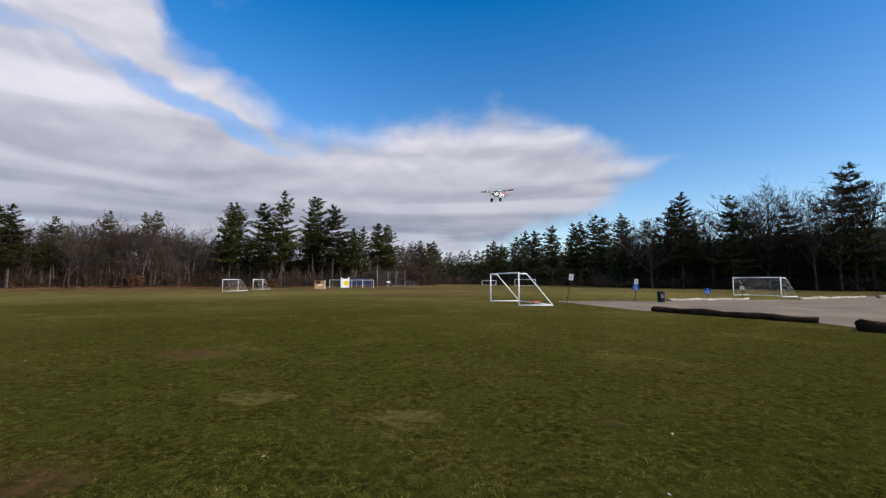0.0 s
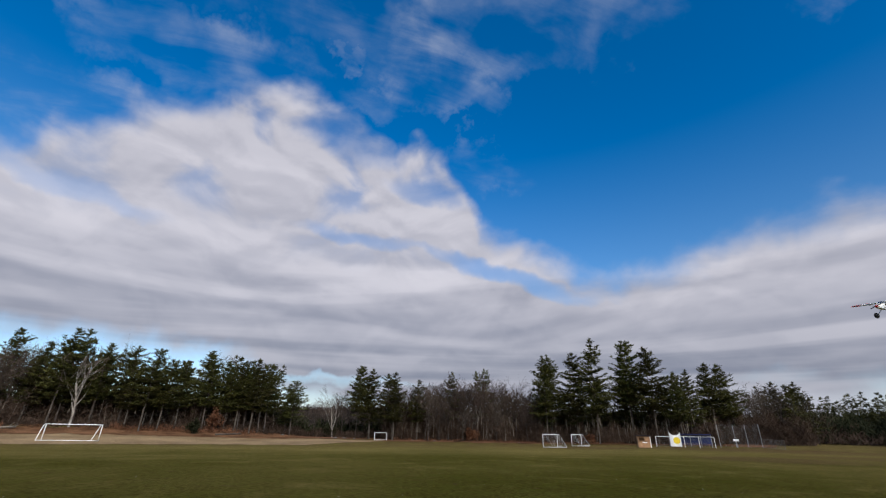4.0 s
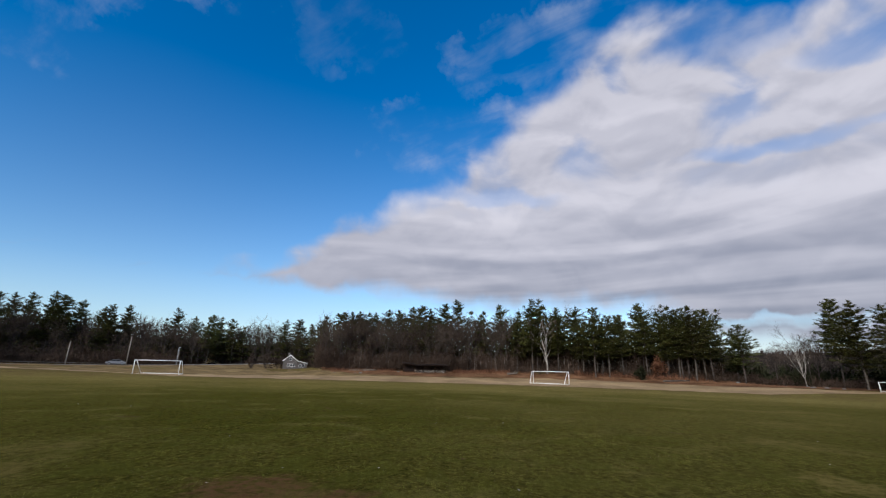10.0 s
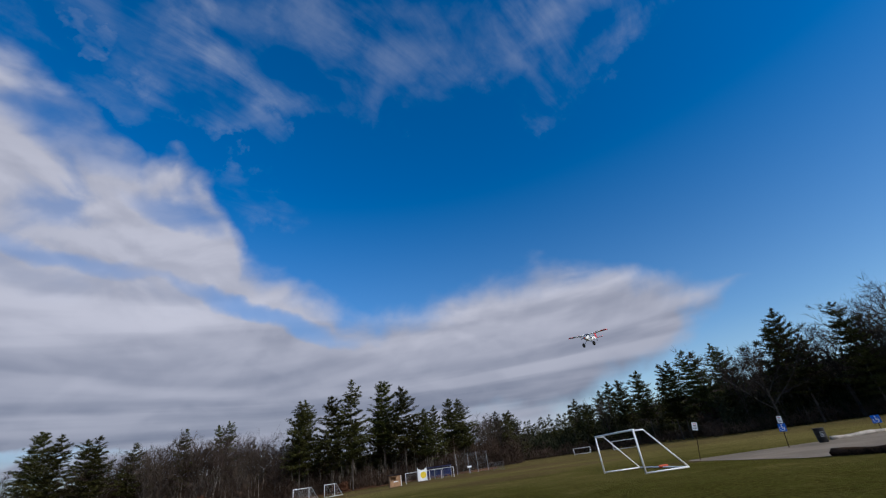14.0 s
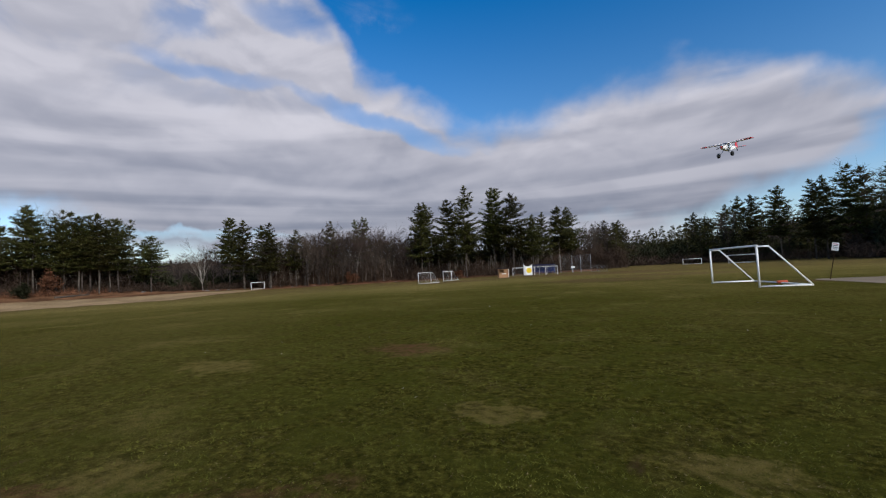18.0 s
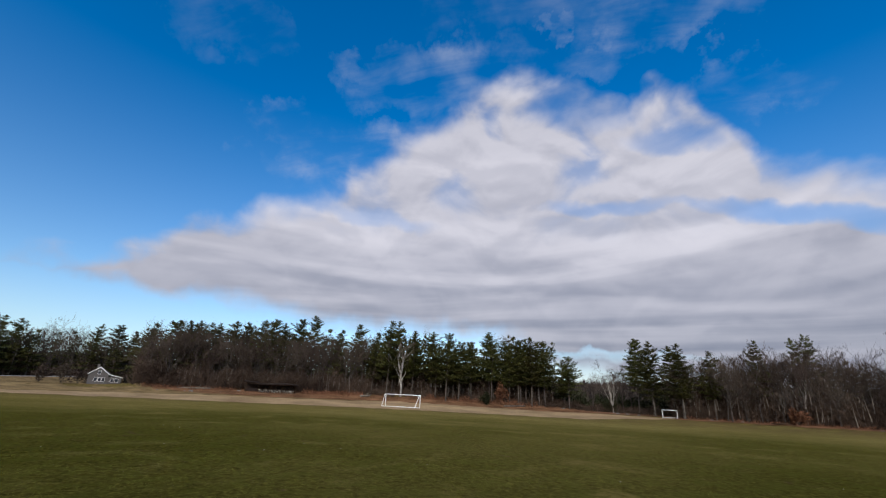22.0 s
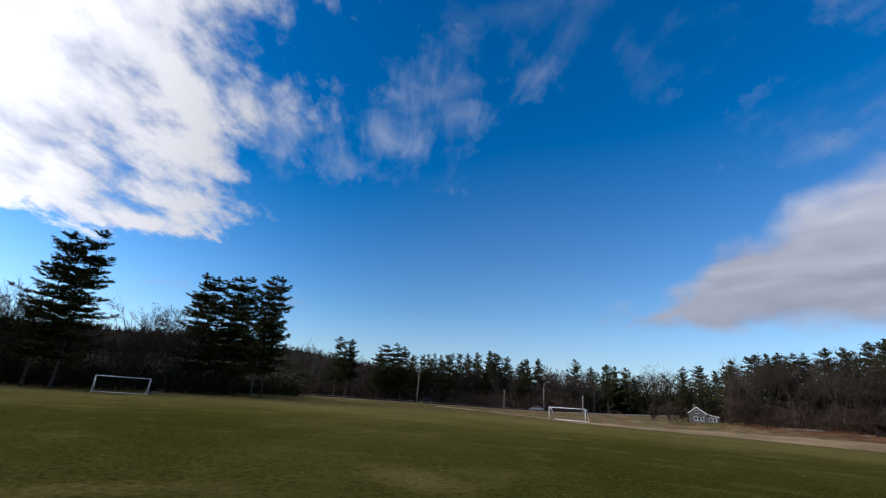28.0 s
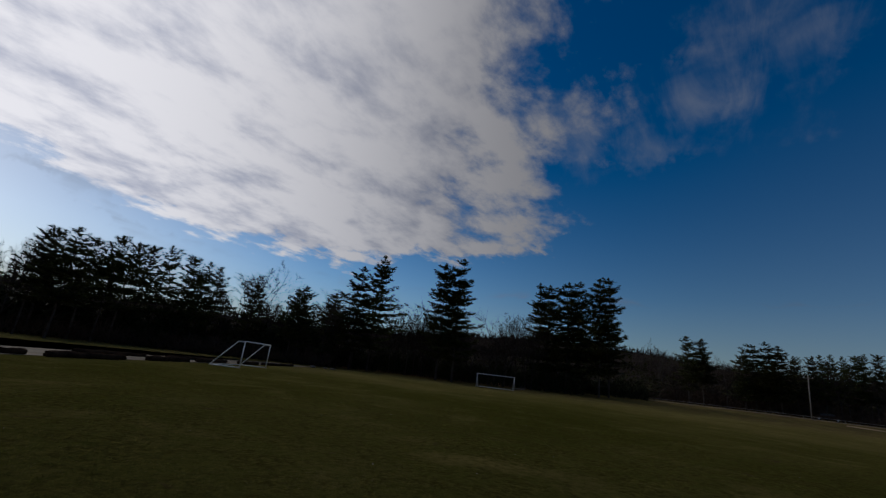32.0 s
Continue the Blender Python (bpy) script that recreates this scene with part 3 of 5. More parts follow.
def flat_shape(name, pts, material, lift, label):
    """A flat area of the ground, cut into strips across so that it follows the land."""
    bm = bmesh.new()
    bm.faces.new([bm.verts.new((x, y, 0)) for x, y in pts])
    bmesh.ops.triangulate(bm, faces=bm.faces[:])
    bmesh.ops.subdivide_edges(bm, edges=bm.edges[:], cuts=5, use_grid_fill=True)
    for v in bm.verts:
        v.co.z = land(v.co.x, v.co.y) + lift
    me = bpy.data.meshes.new(name)
    bm.to_mesh(me)
    bm.free()
    me.materials.append(material)
    return tagged(new(name, me), label, kind="structure")


flat_shape("parking_lot", [(11.0, 24.6), (13.2, 21.0), (15.4, 17.6), (15.2, 14.5), (17.5, 0), (21.4, -19), (21.4, -32), (22.0, -62), (27.5, -62), (27.5, -30),
                           (29, -20), (48, 2), (72, 30), (76, 60), (53, 54.5), (35, 42), (28, 40), (18.9, 36.6), (9.6, 35.2), (9.2, 34.2)], ASPHALT, 0.02,
           "pale worn asphalt car park edged with logs")

# ---- trees ----


def needles(rng, at, out, n, size, spread):
    """Tufts of needle sprays round points at; (k, 3) arrays, gives triangles."""
    k = len(at)
    base = np.repeat(at, n, 0)
    dirs = np.repeat(out, n, 0) * 0.7 + rng.normal(0, spread, (k * n, 3))
    dirs[:, 2] = dirs[:, 2] * 0.35 + 0.16
    dirs /= np.linalg.norm(dirs, axis=1)[:, None] + 1e-6
    side = np.cross(dirs, rng.normal(0, 1, (k * n, 3)))
    side[:, 2] *= 0.3
    side /= np.linalg.norm(side, axis=1)[:, None] + 1e-6
    size = np.repeat(np.broadcast_to(size, k), n)[:, None]
    ln = size * rng.uniform(0.6, 1.3, (k * n, 1))
    start = base + rng.normal(0, 0.3, (k * n, 3)) * size * (1, 1, 0.25)
    return np.stack([start - side * ln * 0.18, start + side * ln * 0.18, start + dirs * ln], 1)


def prisms(segs, sides=4):
    """Tapered bars from rows (a, b, ra, rb), as verts and faces."""
    v, f = [], []
    for a, b, ra, rb in segs:
        a, b = Vector(a), Vector(b)
        q = (b - a).to_track_quat("Z", "Y")
        o = len(v)
        for c, r in ((a, ra), (b, rb)):
            for i in range(sides):
                t = 2 * math.pi * i / sides
                v.append(c + q @ Vector((r * math.cos(t), r * math.sin(t), 0)))
        for i in range(sides):
            j = (i + 1) % sides
            f.append((o + i, o + j, o + sides + j, o + sides + i))
    return v, f


def pine_meshes(seed, high, base, reach, whorls, per, tuft, size, rise=(-0.08, 0.6), lean=0.02, flat=0.6, gaps=0.15, jitter=0.42, spray=6, boughs=True):
    """A white pine: a bent tapering trunk with whorls of flat, layered boughs that turn up at their ends.
    high is its height, base where the crown begins, rise the boughs' slope at the crown's foot and top."""
    rng, rnd = np.random.default_rng(seed), random.Random(seed)
    bend = [Vector((rnd.uniform(-1, 1) * lean * high * i / 8, rnd.uniform(-1, 1) * lean * high * i / 8, high * i / 8)) for i in range(9)]
    segs = [(bend[i], bend[i + 1], high * 0.0095 * (1 - i / 8.6), high * 0.0095 * (1 - (i + 1) / 8.6)) for i in range(8)]

    def stem(h):
        u = min(7.999, max(0.0, h / high * 8))
        return bend[int(u)].lerp(bend[int(u) + 1], u - int(u))

    pts, outs, sizes = [], [], []
    heavy = rnd.uniform(0, 6.28)
    for w in range(whorls):
        u = (w + rnd.uniform(-0.3, 0.3)) / (whorls - 1)
        u = min(1.0, max(0.0, u))
        h = base + (high * 0.985 - base) * u
        prof = (1 - u) ** flat * min(1.0, 0.5 + u * 3.2) + 0.035
        prof *= rnd.uniform(0.72, 1.15)
        turn = rnd.uniform(0, 6.28)
        for b in range(per):
            if rnd.random() < gaps:
                continue
            t = turn + 6.283 * b / per + rnd.uniform(-0.4, 0.4)
            # the crown is fuller on one side
            ln = reach * prof * rnd.uniform(0.55, 1.2) * (1 + 0.18 * math.cos(t - heavy))
            slope = rise[0] + (rise[1] - rise[0]) * u ** 1.6 + rnd.uniform(-0.10, 0.10)
            d = Vector((math.cos(t), math.sin(t), slope)).normalized()
            a = stem(min(high * 0.985, h + rnd.uniform(-1, 1) * jitter * (high - base) / whorls))
            mid = a + d * ln * 0.55
            end = a + d * ln + Vector((0, 0, 0.14 * ln))
            if boughs:
                segs += [(a, mid, 0.025 + 0.009 * ln, 0.015 + 0.005 * ln), (mid, end, 0.015 + 0.005 * ln, 0.01)]
            k = max(3, int(ln * tuft))
            s = 0.10 + 0.96 * rng.random(k) ** 1.0
            c = np.array(a)[None] + np.outer(s, np.array(d) * ln)
            c[:, 2] += 0.14 * ln * np.clip((s - 0.5) / 0.5, 0, 1)
            side = np.array((-d.y, d.x, 0.0))
            c += side[None] * (rng.normal(0, 0.19, (k, 1)) * ln * (1.15 - s)[:, None] ** 0.5)
            c[:, 2] += rng.normal(0, 0.05 + 0.015 * ln, k)
            pts.append(c)
            outs.append(np.repeat(np.array(d)[None], k, 0))
            sizes.append(size * min(1.0, 0.5 + ln * 0.22) * (1.15 - 0.35 * np.clip(s, 0, 1)))
    # the leader
    k = 7
    pts.append(np.array([stem(high * (0.955 + 0.045 * i / k)) for i in range(k)]))
    outs.append(np.tile((0.0, 0.0, 4.0), (k, 1)))
    sizes.append(np.full(k, size * 0.55))
    # dead stubs under the crown
    for _ in range(10):
        h, t = rnd.uniform(base * 0.35, base), rnd.uniform(0, 6.28)
        a = stem(h)
        segs.append((a, a + Vector((math.cos(t), math.sin(t), rnd.uniform(-0.3, 0.2))) * rnd.uniform(0.5, 1.8), 0.035, 0.008))
    crown = tri_mesh("crown", needles(rng, np.concatenate(pts), np.concatenate(outs), spray, np.concatenate(sizes), 0.5), NEEDLE)
    stem_v, stem_f = prisms(segs[:8], 7)
    limb_v, limb_f = prisms(segs[8:], 3)
    trunk = mesh_of("trunk", stem_v + limb_v, stem_f + [tuple(i + len(stem_v) for i in q) for q in limb_f], BARK)
    return trunk, crown


def bare_meshes(seed, high, bark=None, clear=0.28, spread=0.6, limbs=8, shoots=6, twigs=5):
    """A leafless broad tree: limbs fan up from the trunk, each with side shoots and a haze of fine twigs."""
    rnd = random.Random(seed)
    segs, fine = [], []

    def jog(k):
        return Vector((rnd.uniform(-k, k), rnd.uniform(-k, k), rnd.uniform(-k, k)))

    def aside(d, k):
        t = d.orthogonal().normalized()
        t.rotate(Matrix.Rotation(rnd.uniform(0, 6.283), 3, d))
        return (d + t * k).normalized()

    def shoot(p, d, ln, r, n, level):
        for i in range(n):
            d = (d + jog(0.13) + Vector((0, 0, 0.08 if level else 0.12))).normalized()
            q, r2 = p + d * ln / n, r * (0.55 if i == n - 1 else 0.8)
            segs.append((p, q, r, r2))
            f = (i + 1) / n
            if level == 0 and i:
                for _ in range(max(1, round(shoots / (n - 1)))):
                    shoot(p.lerp(q, rnd.random()), aside(d, rnd.uniform(0.5, 0.95)), ln * (0.22 + 0.34 * (1 - f)) * rnd.uniform(0.8, 1.2), max(r2 * 0.55, 0.012), 3, 1)
            elif level == 1:
                for _ in range(2):
                    e, st, m = aside(d, rnd.uniform(0.5, 1.0)), p.lerp(q, rnd.random()), ln * rnd.uniform(0.28, 0.5)
                    fine.append((st, e, m, 0.022))
                    for _k in range(twigs):
                        fine.append((st + e * m * rnd.uniform(0.2, 0.9), (aside(e, 0.75) + Vector((0, 0, 0.15))).normalized(), m * rnd.uniform(0.4, 0.85), 0.019))
            p, r = q, r2
        for _ in range(twigs):
            fine.append((p, aside(d, 0.45), ln * rnd.uniform(0.15, 0.3), 0.018))

    # the trunk runs up into the crown
    p, r, trunk_top = Vector((0, 0, 0)), high * 0.0105, high * (clear + 0.34)
    d = Vector((rnd.uniform(-0.07, 0.07), rnd.uniform(-0.07, 0.07), 1)).normalized()
    axis = [p]
    for i in range(6):
        d = (d + jog(0.06) + Vector((0, 0, 0.04))).normalized()
        q = p + d * trunk_top / 6
        segs.append((p, q, r, r * 0.88))
        p, r = q, r * 0.88
        axis.append(p)
    turn = rnd.uniform(0, 6.283)
    for k in range(limbs):
        u = k / (limbs - 1)
        z = clear * high + 0.34 * high * u
        i = min(5, int(z / trunk_top * 6))
        st = axis[i].lerp(axis[i + 1], z / trunk_top * 6 - i)
        t = turn + 2.4 * k
        out = spread * (1.15 - 0.75 * u) * rnd.uniform(0.8, 1.2)
        e = Vector((math.cos(t) * out, math.sin(t) * out, 1)).normalized()
        shoot(st, e, (high - st.z) * rnd.uniform(0.72, 0.98) / max(0.75, e.z), high * 0.0105 * (0.52 - 0.12 * u), 5, 0)
    k = high / max(s[1].z for s in segs)
    segs = [(a * k, b * k, ra, rb) for a, b, ra, rb in segs]
    tri = []
    for st, e, ln, wide in fine:
        st = st * k
        sd = e.cross(jog(1)).normalized() * wide
        tri.append((st - sd, st + sd, st + e * ln))
    trunk = mesh_of("trunk", *prisms(segs, 3), bark or GREYBARK)
    crown = tri_mesh("crown", np.array([[tuple(p) for p in t] for t in tri]), TWIG)
    return trunk, crown


LABELS = {"full": "tall dark-green white pine with layered boughs", "tall": "white pine with a bare trunk below its crown",
          "open": "old white pine with long spreading open boughs", "bare": "leafless grey-brown deciduous tree at the wood's edge",
          "brush": "leafless young tree inside the wood", "pale": "leafless pale-barked birch in front of the pines", "lite": "dark pine standing back in the wood"}
KINDS = {}


def species(kind, heights):
    for h, made in heights:
        e = thing("pine_tree" if kind in ("full", "tall", "open", "lite") else "bare_tree", pose(0, 0, -400), LABELS[kind], "tree", "trees round the field")
        obj("trunk", made[0], e)
        obj("crown", made[1], e, "sprays of needles" if kind in ("full", "tall", "open", "lite") else "fine twigs")
        KINDS.setdefault(kind, []).append((e, h))


species("full", [(20, pine_meshes(s, 20, b, 5.0, 21, 6, 6.0, 0.64, flat=0.66, gaps=0.15, spray=6)) for s, b in ((1, 4.5), (2, 5.5), (3, 6.5), (14, 5.0), (15, 7.5))])
species("tall", [(20, pine_meshes(s, 20, 6.5, 4.6, 15, 6, 6.2, 0.66, flat=0.50, gaps=0.14, spray=5)) for s in (4, 5, 6)])
species("open", [(22, pine_meshes(s, 22, 4.0, 5.6, 18, 7, 7.0, 0.56, (-0.10, 0.3), flat=0.50, gaps=0.10, lean=0.015, jitter=0.2, spray=7)) for s in (7, 8, 9)])
species("lite", [(18, pine_meshes(s, 18, 3.5, 4.2, 14, 4, 2.6, 1.1, flat=0.75, spray=4, boughs=False)) for s in (11, 12, 13)])
species("bare", [(16, bare_meshes(s, 16, spread=f, clear=c)) for s, f, c in ((21, 0.5, 0.30), (22, 0.7, 0.22), (23, 0.6, 0.26), (24, 0.8, 0.20))])
species("brush", [(14, bare_meshes(s, 14, spread=0.55, limbs=6, shoots=4, twigs=3)) for s in (41, 42, 43)])
species("pale", [(13, bare_meshes(s, 13, BIRCHBARK, 0.20, 0.42, 9, 5, 2)) for s in (31, 33)])
USED = set()
PICK = random.Random(5)


def tree(kind, az, dist, high, wide=1.0, lean=0.0):
    """Stands a tree of that height on the ground."""
    proto, h = PICK.choice(KINDS[kind])
    x, y = polar(az, dist)
    k = high / h
    w = k ** 0.6 * wide
    m = pose(x, y, land(x, y) - 0.1, lean * PICK.uniform(-1, 1), lean * PICK.uniform(-1, 1), PICK.uniform(0, 360)) @ Matrix.Diagonal((w, w, k, 1))
    if proto not in USED:
        USED.add(proto)
        proto.matrix_world = m
        return proto
    c = copy_thing(proto, pose(0, 0, 0))
    c.matrix_basis = m
    return c


def skyline(kind, dist, *rows, wide=1.0):
    """Trees whose tops stand at (azimuth, elevation) as seen from the field's middle."""
    for az, el in rows:
        d = dist + PICK.uniform(-3, 5)
        x, y = polar(az, d)
        high = 1.65 + d * math.tan(radians(el)) - land(x, y) + 0.1
        tree(kind, az, d, high, wide * PICK.uniform(0.85, 1.1))


skyline("bare", 114, (-46.3, 10.9), (-42.2, 10), (-38.3, 11), (-33.3, 9.2), (-27, 8.4), (-44, 10.2), (-36.5, 10.2), wide=1.5)
skyline("bare", 114, (3.7, 5.4), (5.1, 5.1))
skyline("open", 114, (-45.1, 11.8), (-40, 7.9), (-35.2, 9.8))
skyline("full", 114, (-30.3, 10.6), (-29.2, 9.1), (105.9, 6.9))
skyline("bare", 120, (-24.6, 7.5))
skyline("full", 120, (-23.6, 8.6), (2.6, 5.4))
skyline("full", 126, (-21.5, 8.1), (-20.5, 8.5), (108, 6))
skyline("full", 132, (-18.6, 7.7), (-17.7, 7.5), (108.1, 5.8), (154.8, 7.1))
skyline("full", 138, (-15, 7.3), (153.4, 6.9))
skyline("full", 150, (-12.7, 6.7))
skyline("open", 146, (146.6, 6.5), (147.6, 6.9), (148.7, 6.6), (149.6, 5.9), wide=1.1)
skyline("full", 156, (-11.5, 6.7), wide=1.0)
skyline("tall", 156, (139.1, 6.1), (140.1, 6.1), (140.8, 5.9), (141.6, 5.8), (142.4, 5.9), (143.2, 5.8), (143.9, 5.7), (145.3, 5.6), wide=0.8)
skyline("full", 162, (-10.2, 5.9), (121, 5.6), (122.7, 5.3))
skyline("full", 162, (124.6, 6.1), (129.1, 6), (130.5, 5.9), (131.2, 5.6), (133, 6.1), (134.4, 6.4), (135.2, 6.7))
skyline("full", 162, (136.9, 6.4), (138.1, 6.2))
skyline("full", 168, (-8.3, 4.8), (1, 5.3), (120, 5.4))
skyline("full", 174, (-7.2, 5.4))
skyline("full", 108, (7.1, 7.5), (8.3, 7.7), (58.8, 5.1), (90.9, 9.1), (92.4, 8.5), (94.4, 7.8), (95.7, 8.2))
skyline("full", 108, (96.8, 8), (98.6, 7.5), (100, 7.5), (101.7, 7), (102.5, 7), (103.7, 7.1), (104.7, 7))
skyline("full", 96, (10.3, 7.1), (11.6, 6.9), (14.2, 9.9), (16.7, 10.8), (20.5, 11.3), (22.9, 9.6), (25.9, 9.4), wide=1.0)
skyline("full", 96, (26.5, 9.3), (45.8, 7.1), (46.7, 6.8), wide=1.0)
skyline("tall", 98, (34.2, 7.7), (35.2, 7.4), (38.4, 7.2), (42.8, 6.2), wide=0.75)
skyline("bare", 96, (32.3, 7), (37, 7), (40, 6.8), (41.4, 6.4))
skyline("full", 102, (48.8, 7.4), (50.4, 7.7), (82.8, 6.9), (85.1, 8.5), (87.7, 7.2))
skyline("bare", 108, (52.1, 4.8), (53.4, 3.7), (55.4, 3.6))
skyline("tall", 102, (61.8, 7.1), (62.7, 7.6), (64.3, 7.4), (66, 7.3), (68, 8.3), (70.6, 7), (71.9, 7))
skyline("tall", 102, (73.5, 8), (75.5, 8.1), (77.9, 7.8), (80.2, 9.2), (81.1, 9.2))
skyline("bare", 102, (89.1, 7.6))
skyline("bare", 180, (114.3, 5.5), (115.7, 5.5), (117.3, 5.3))
skyline("bare", 162, (127.5, 5))
skyline("bare", 144, (151.3, 5.1))
skyline("bare", 126, (157.7, 6.3))
skyline("open", 90, (163.2, 13.7), (164.3, 13.4), (166.8, 13.1), (168.2, 13), (170.6, 12.5), (171.8, 12.6))
skyline("bare", 90, (174.5, 8.9), (175.8, 8.3))
skyline("open", 84, (182.5, 15), (184.6, 14.1), (193.5, 14), (195.8, 12.2))
skyline("bare", 84, (186.5, 8.3), (188.6, 8.2), (197.4, 8.1), (199.6, 7.8), (201.2, 7.5))
skyline("full", 84, (198.7, 8.1))
skyline("full", 78, (202.5, 8.5), (203.5, 8))
skyline("tall", 78, (208.5, 8), (212.8, 8.9), (214.3, 9.2), (215.7, 9.5), (218.3, 10.2), (220.2, 9.7), (221.6, 9.7))
skyline("bare", 78, (208.8, 10.3), wide=1.6)
skyline("tall", 72, (223, 10), (224.9, 9.3), (226.5, 9.9), (228.1, 9.4), (228.8, 8.9))
skyline("bare", 72, (230.1, 8.4))
skyline("full", 176, (111, 5.7), (112.7, 5.6), (109.6, 5.2))
skyline("full", 182, (117.9, 4.4), (118.9, 5.3))



DEEP = {}


def wood(az0, az1, near, deep, n, lo, hi, mix, seed, single=False):
    """Fills a stretch of wood behind its edge with trees of random heights."""
    rnd = random.Random(seed)
    for i in range(n):
        az = az0 + (az1 - az0) * (i + rnd.random()) / n
        kind, d, high = rnd.choice(mix), near + rnd.random() * deep, rnd.uniform(lo, hi)
        if single:
            tree(kind, az, d, high, rnd.uniform(0.85, 1.15), 1.5)
            continue
        e, h = rnd.choice(KINDS[kind])
        x, y = polar(az, d)
        k, t = high / h, rnd.uniform(0, 6.283)
        w = k ** 0.6
        turn = np.array(((math.cos(t) * w, -math.sin(t) * w, 0), (math.sin(t) * w, math.cos(t) * w, 0), (0, 0, k)))
        for part_ob in e.children:
            me = part_ob.data
            co = np.empty(len(me.vertices) * 3, dtype=np.float32)
            me.vertices.foreach_get("co", co)
            me.calc_loop_triangles()
            ix = np.empty(len(me.loop_triangles) * 3, dtype=np.int32)
            me.loop_triangles.foreach_get("vertices", ix)
            v = (co.reshape(-1, 3) @ turn.T + (x, y, land(x, y) - 0.1))[ix].reshape(-1, 3, 3)
            DEEP.setdefault(me.materials[0].name, []).append(v)


wood(83, 108, 103, 5, 38, 9, 13.5, ("bare",), 21, True)
wood(27, 46, 96, 7, 26, 9, 12.5, ("bare",), 22, True)
wood(121, 160, 152, 12, 38, 11, 15.5, ("bare",), 23, True)
wood(111, 121, 178, 8, 8, 11, 15, ("bare",), 26, True)
wood(-46, -24, 114, 6, 16, 11, 17, ("bare",), 24, True)
wood(172, 207, 88, 6, 34, 9, 13, ("bare",), 25, True)
wood(-52, -24, 117, 26, 56, 12, 19, ("lite", "lite", "brush", "lite"), 1)
wood(-25, -6, 142, 40, 46, 11, 17, ("lite", "lite", "brush"), 2)
wood(-9, 4, 190, 50, 70, 12, 16.5, ("lite",), 3)
wood(0, 9, 113, 16, 34, 9, 12.5, ("brush", "lite", "brush"), 4)
wood(8, 28, 103, 20, 34, 10, 14.5, ("lite", "brush", "lite"), 5)
wood(27, 47, 100, 20, 56, 9, 13, ("brush", "brush", "lite", "brush"), 6)
wood(46, 53, 107, 20, 14, 6, 11, ("lite", "brush", "brush"), 7)
wood(60, 83, 107, 16, 54, 12, 16, ("lite", "lite", "brush", "lite"), 8)
wood(82, 109, 111, 16, 60, 12, 15.3, ("brush", "brush", "lite", "brush", "lite"), 9)
wood(108, 137, 166, 20, 84, 12, 16, ("brush", "lite", "brush"), 10)
wood(136, 160, 160, 20, 56, 12, 15.5, ("lite", "brush", "lite"), 11)
wood(158, 202, 100, 40, 60, 6, 11, ("lite",), 12)
wood(204, 238, 82, 24, 56, 9, 12.5, ("lite", "brush", "lite"), 13)
wood(58, 84, 101, 3, 14, 10, 15, ("tall",), 14, True)
tree("pale", 79.3, 101.0, 12.4, 1.8)
tree("pale", 53.2, 103, 7.5, 1.0)
wood(28, 46, 96, 3, 7, 7, 10, ("pale", "bare"), 16, True)
# unseen trees, added to throw shade on the right-hand wood and lawn
wood(-95, -50.5, 106, 60, 90, 20, 27, ("lite",), 31)
wood(11, 27.5, 99, 7, 6, 10, 14, ("tall", "full"), 33, True)
# more unseen trees, added on the sun's side to cast shade and close the view
wood(-126, -92, 82, 40, 60, 16, 22, ("lite",), 34)

for key, name, label, mat in (("pine_needles", "pine_wood_foliage", "dark pine foliage deep in the wood and on added unseen shade trees", NEEDLE), ("pine_bark", "pine_wood_trunks", "pine trunks deep in the wood and of added unseen shade trees", BARK),
                              ("grey_bark", "bare_wood_trunks", "leafless grey-brown trees deep in the wood", GREYBARK), ("brown_twigs", "bare_wood_twigs", "brown twigs of leafless trees in the wood", TWIG)):
    tagged(new(name, tri_mesh(name, np.concatenate(DEEP[key]), mat)), label, "woods", kind="stuff")



def scrub(name, label, material, stretches, seed, reach=2.2, ragged=0.0):
    """Undergrowth as one mass of thin upright stems or sprays: rows (az0, az1, near, deep, count, height, width of a spray, slant)."""
    rng = np.random.default_rng(seed)
    out = []
    for az0, az1, near, deep, n, high, wide, slant in stretches:
        az, dist = rng.uniform(az0, az1, n), near + deep * rng.random(n)
        # clumps: heights follow a slow wave along the edge
        tall = high * (0.45 + 0.55 * rng.random(n)) * (0.75 + 0.25 * np.sin(az * 2.1 + seed) * np.sin(az * 0.83 + 2))
        a = np.radians(az)
        x, y = -np.sin(a) * dist + EYE[0], np.cos(a) * dist + EYE[1]
        z = np.array([land(p, q) for p, q in zip(x, y)])
        lift = tall * rng.random(n) * 0.75
        root = np.stack([x, y, z + lift], 1)
        up = np.stack([rng.normal(0, slant + ragged, n), rng.normal(0, slant + ragged, n), np.ones(n)], 1)
        up /= np.linalg.norm(up, axis=1)[:, None]
        side = np.cross(up, rng.normal(0, 1, (n, 3)))
        side /= np.linalg.norm(side, axis=1)[:, None]
        ln = np.minimum((tall - lift)[:, None] * rng.uniform(0.5, 1.0, (n, 1)) + 0.3, rng.uniform(0.7, reach, (n, 1)))
        out.append(np.stack([root - side * wide, root + side * wide, root + up * ln], 1))
    tagged(new(name, tri_mesh(name, np.concatenate(out), material)), label, "undergrowth", kind="stuff")


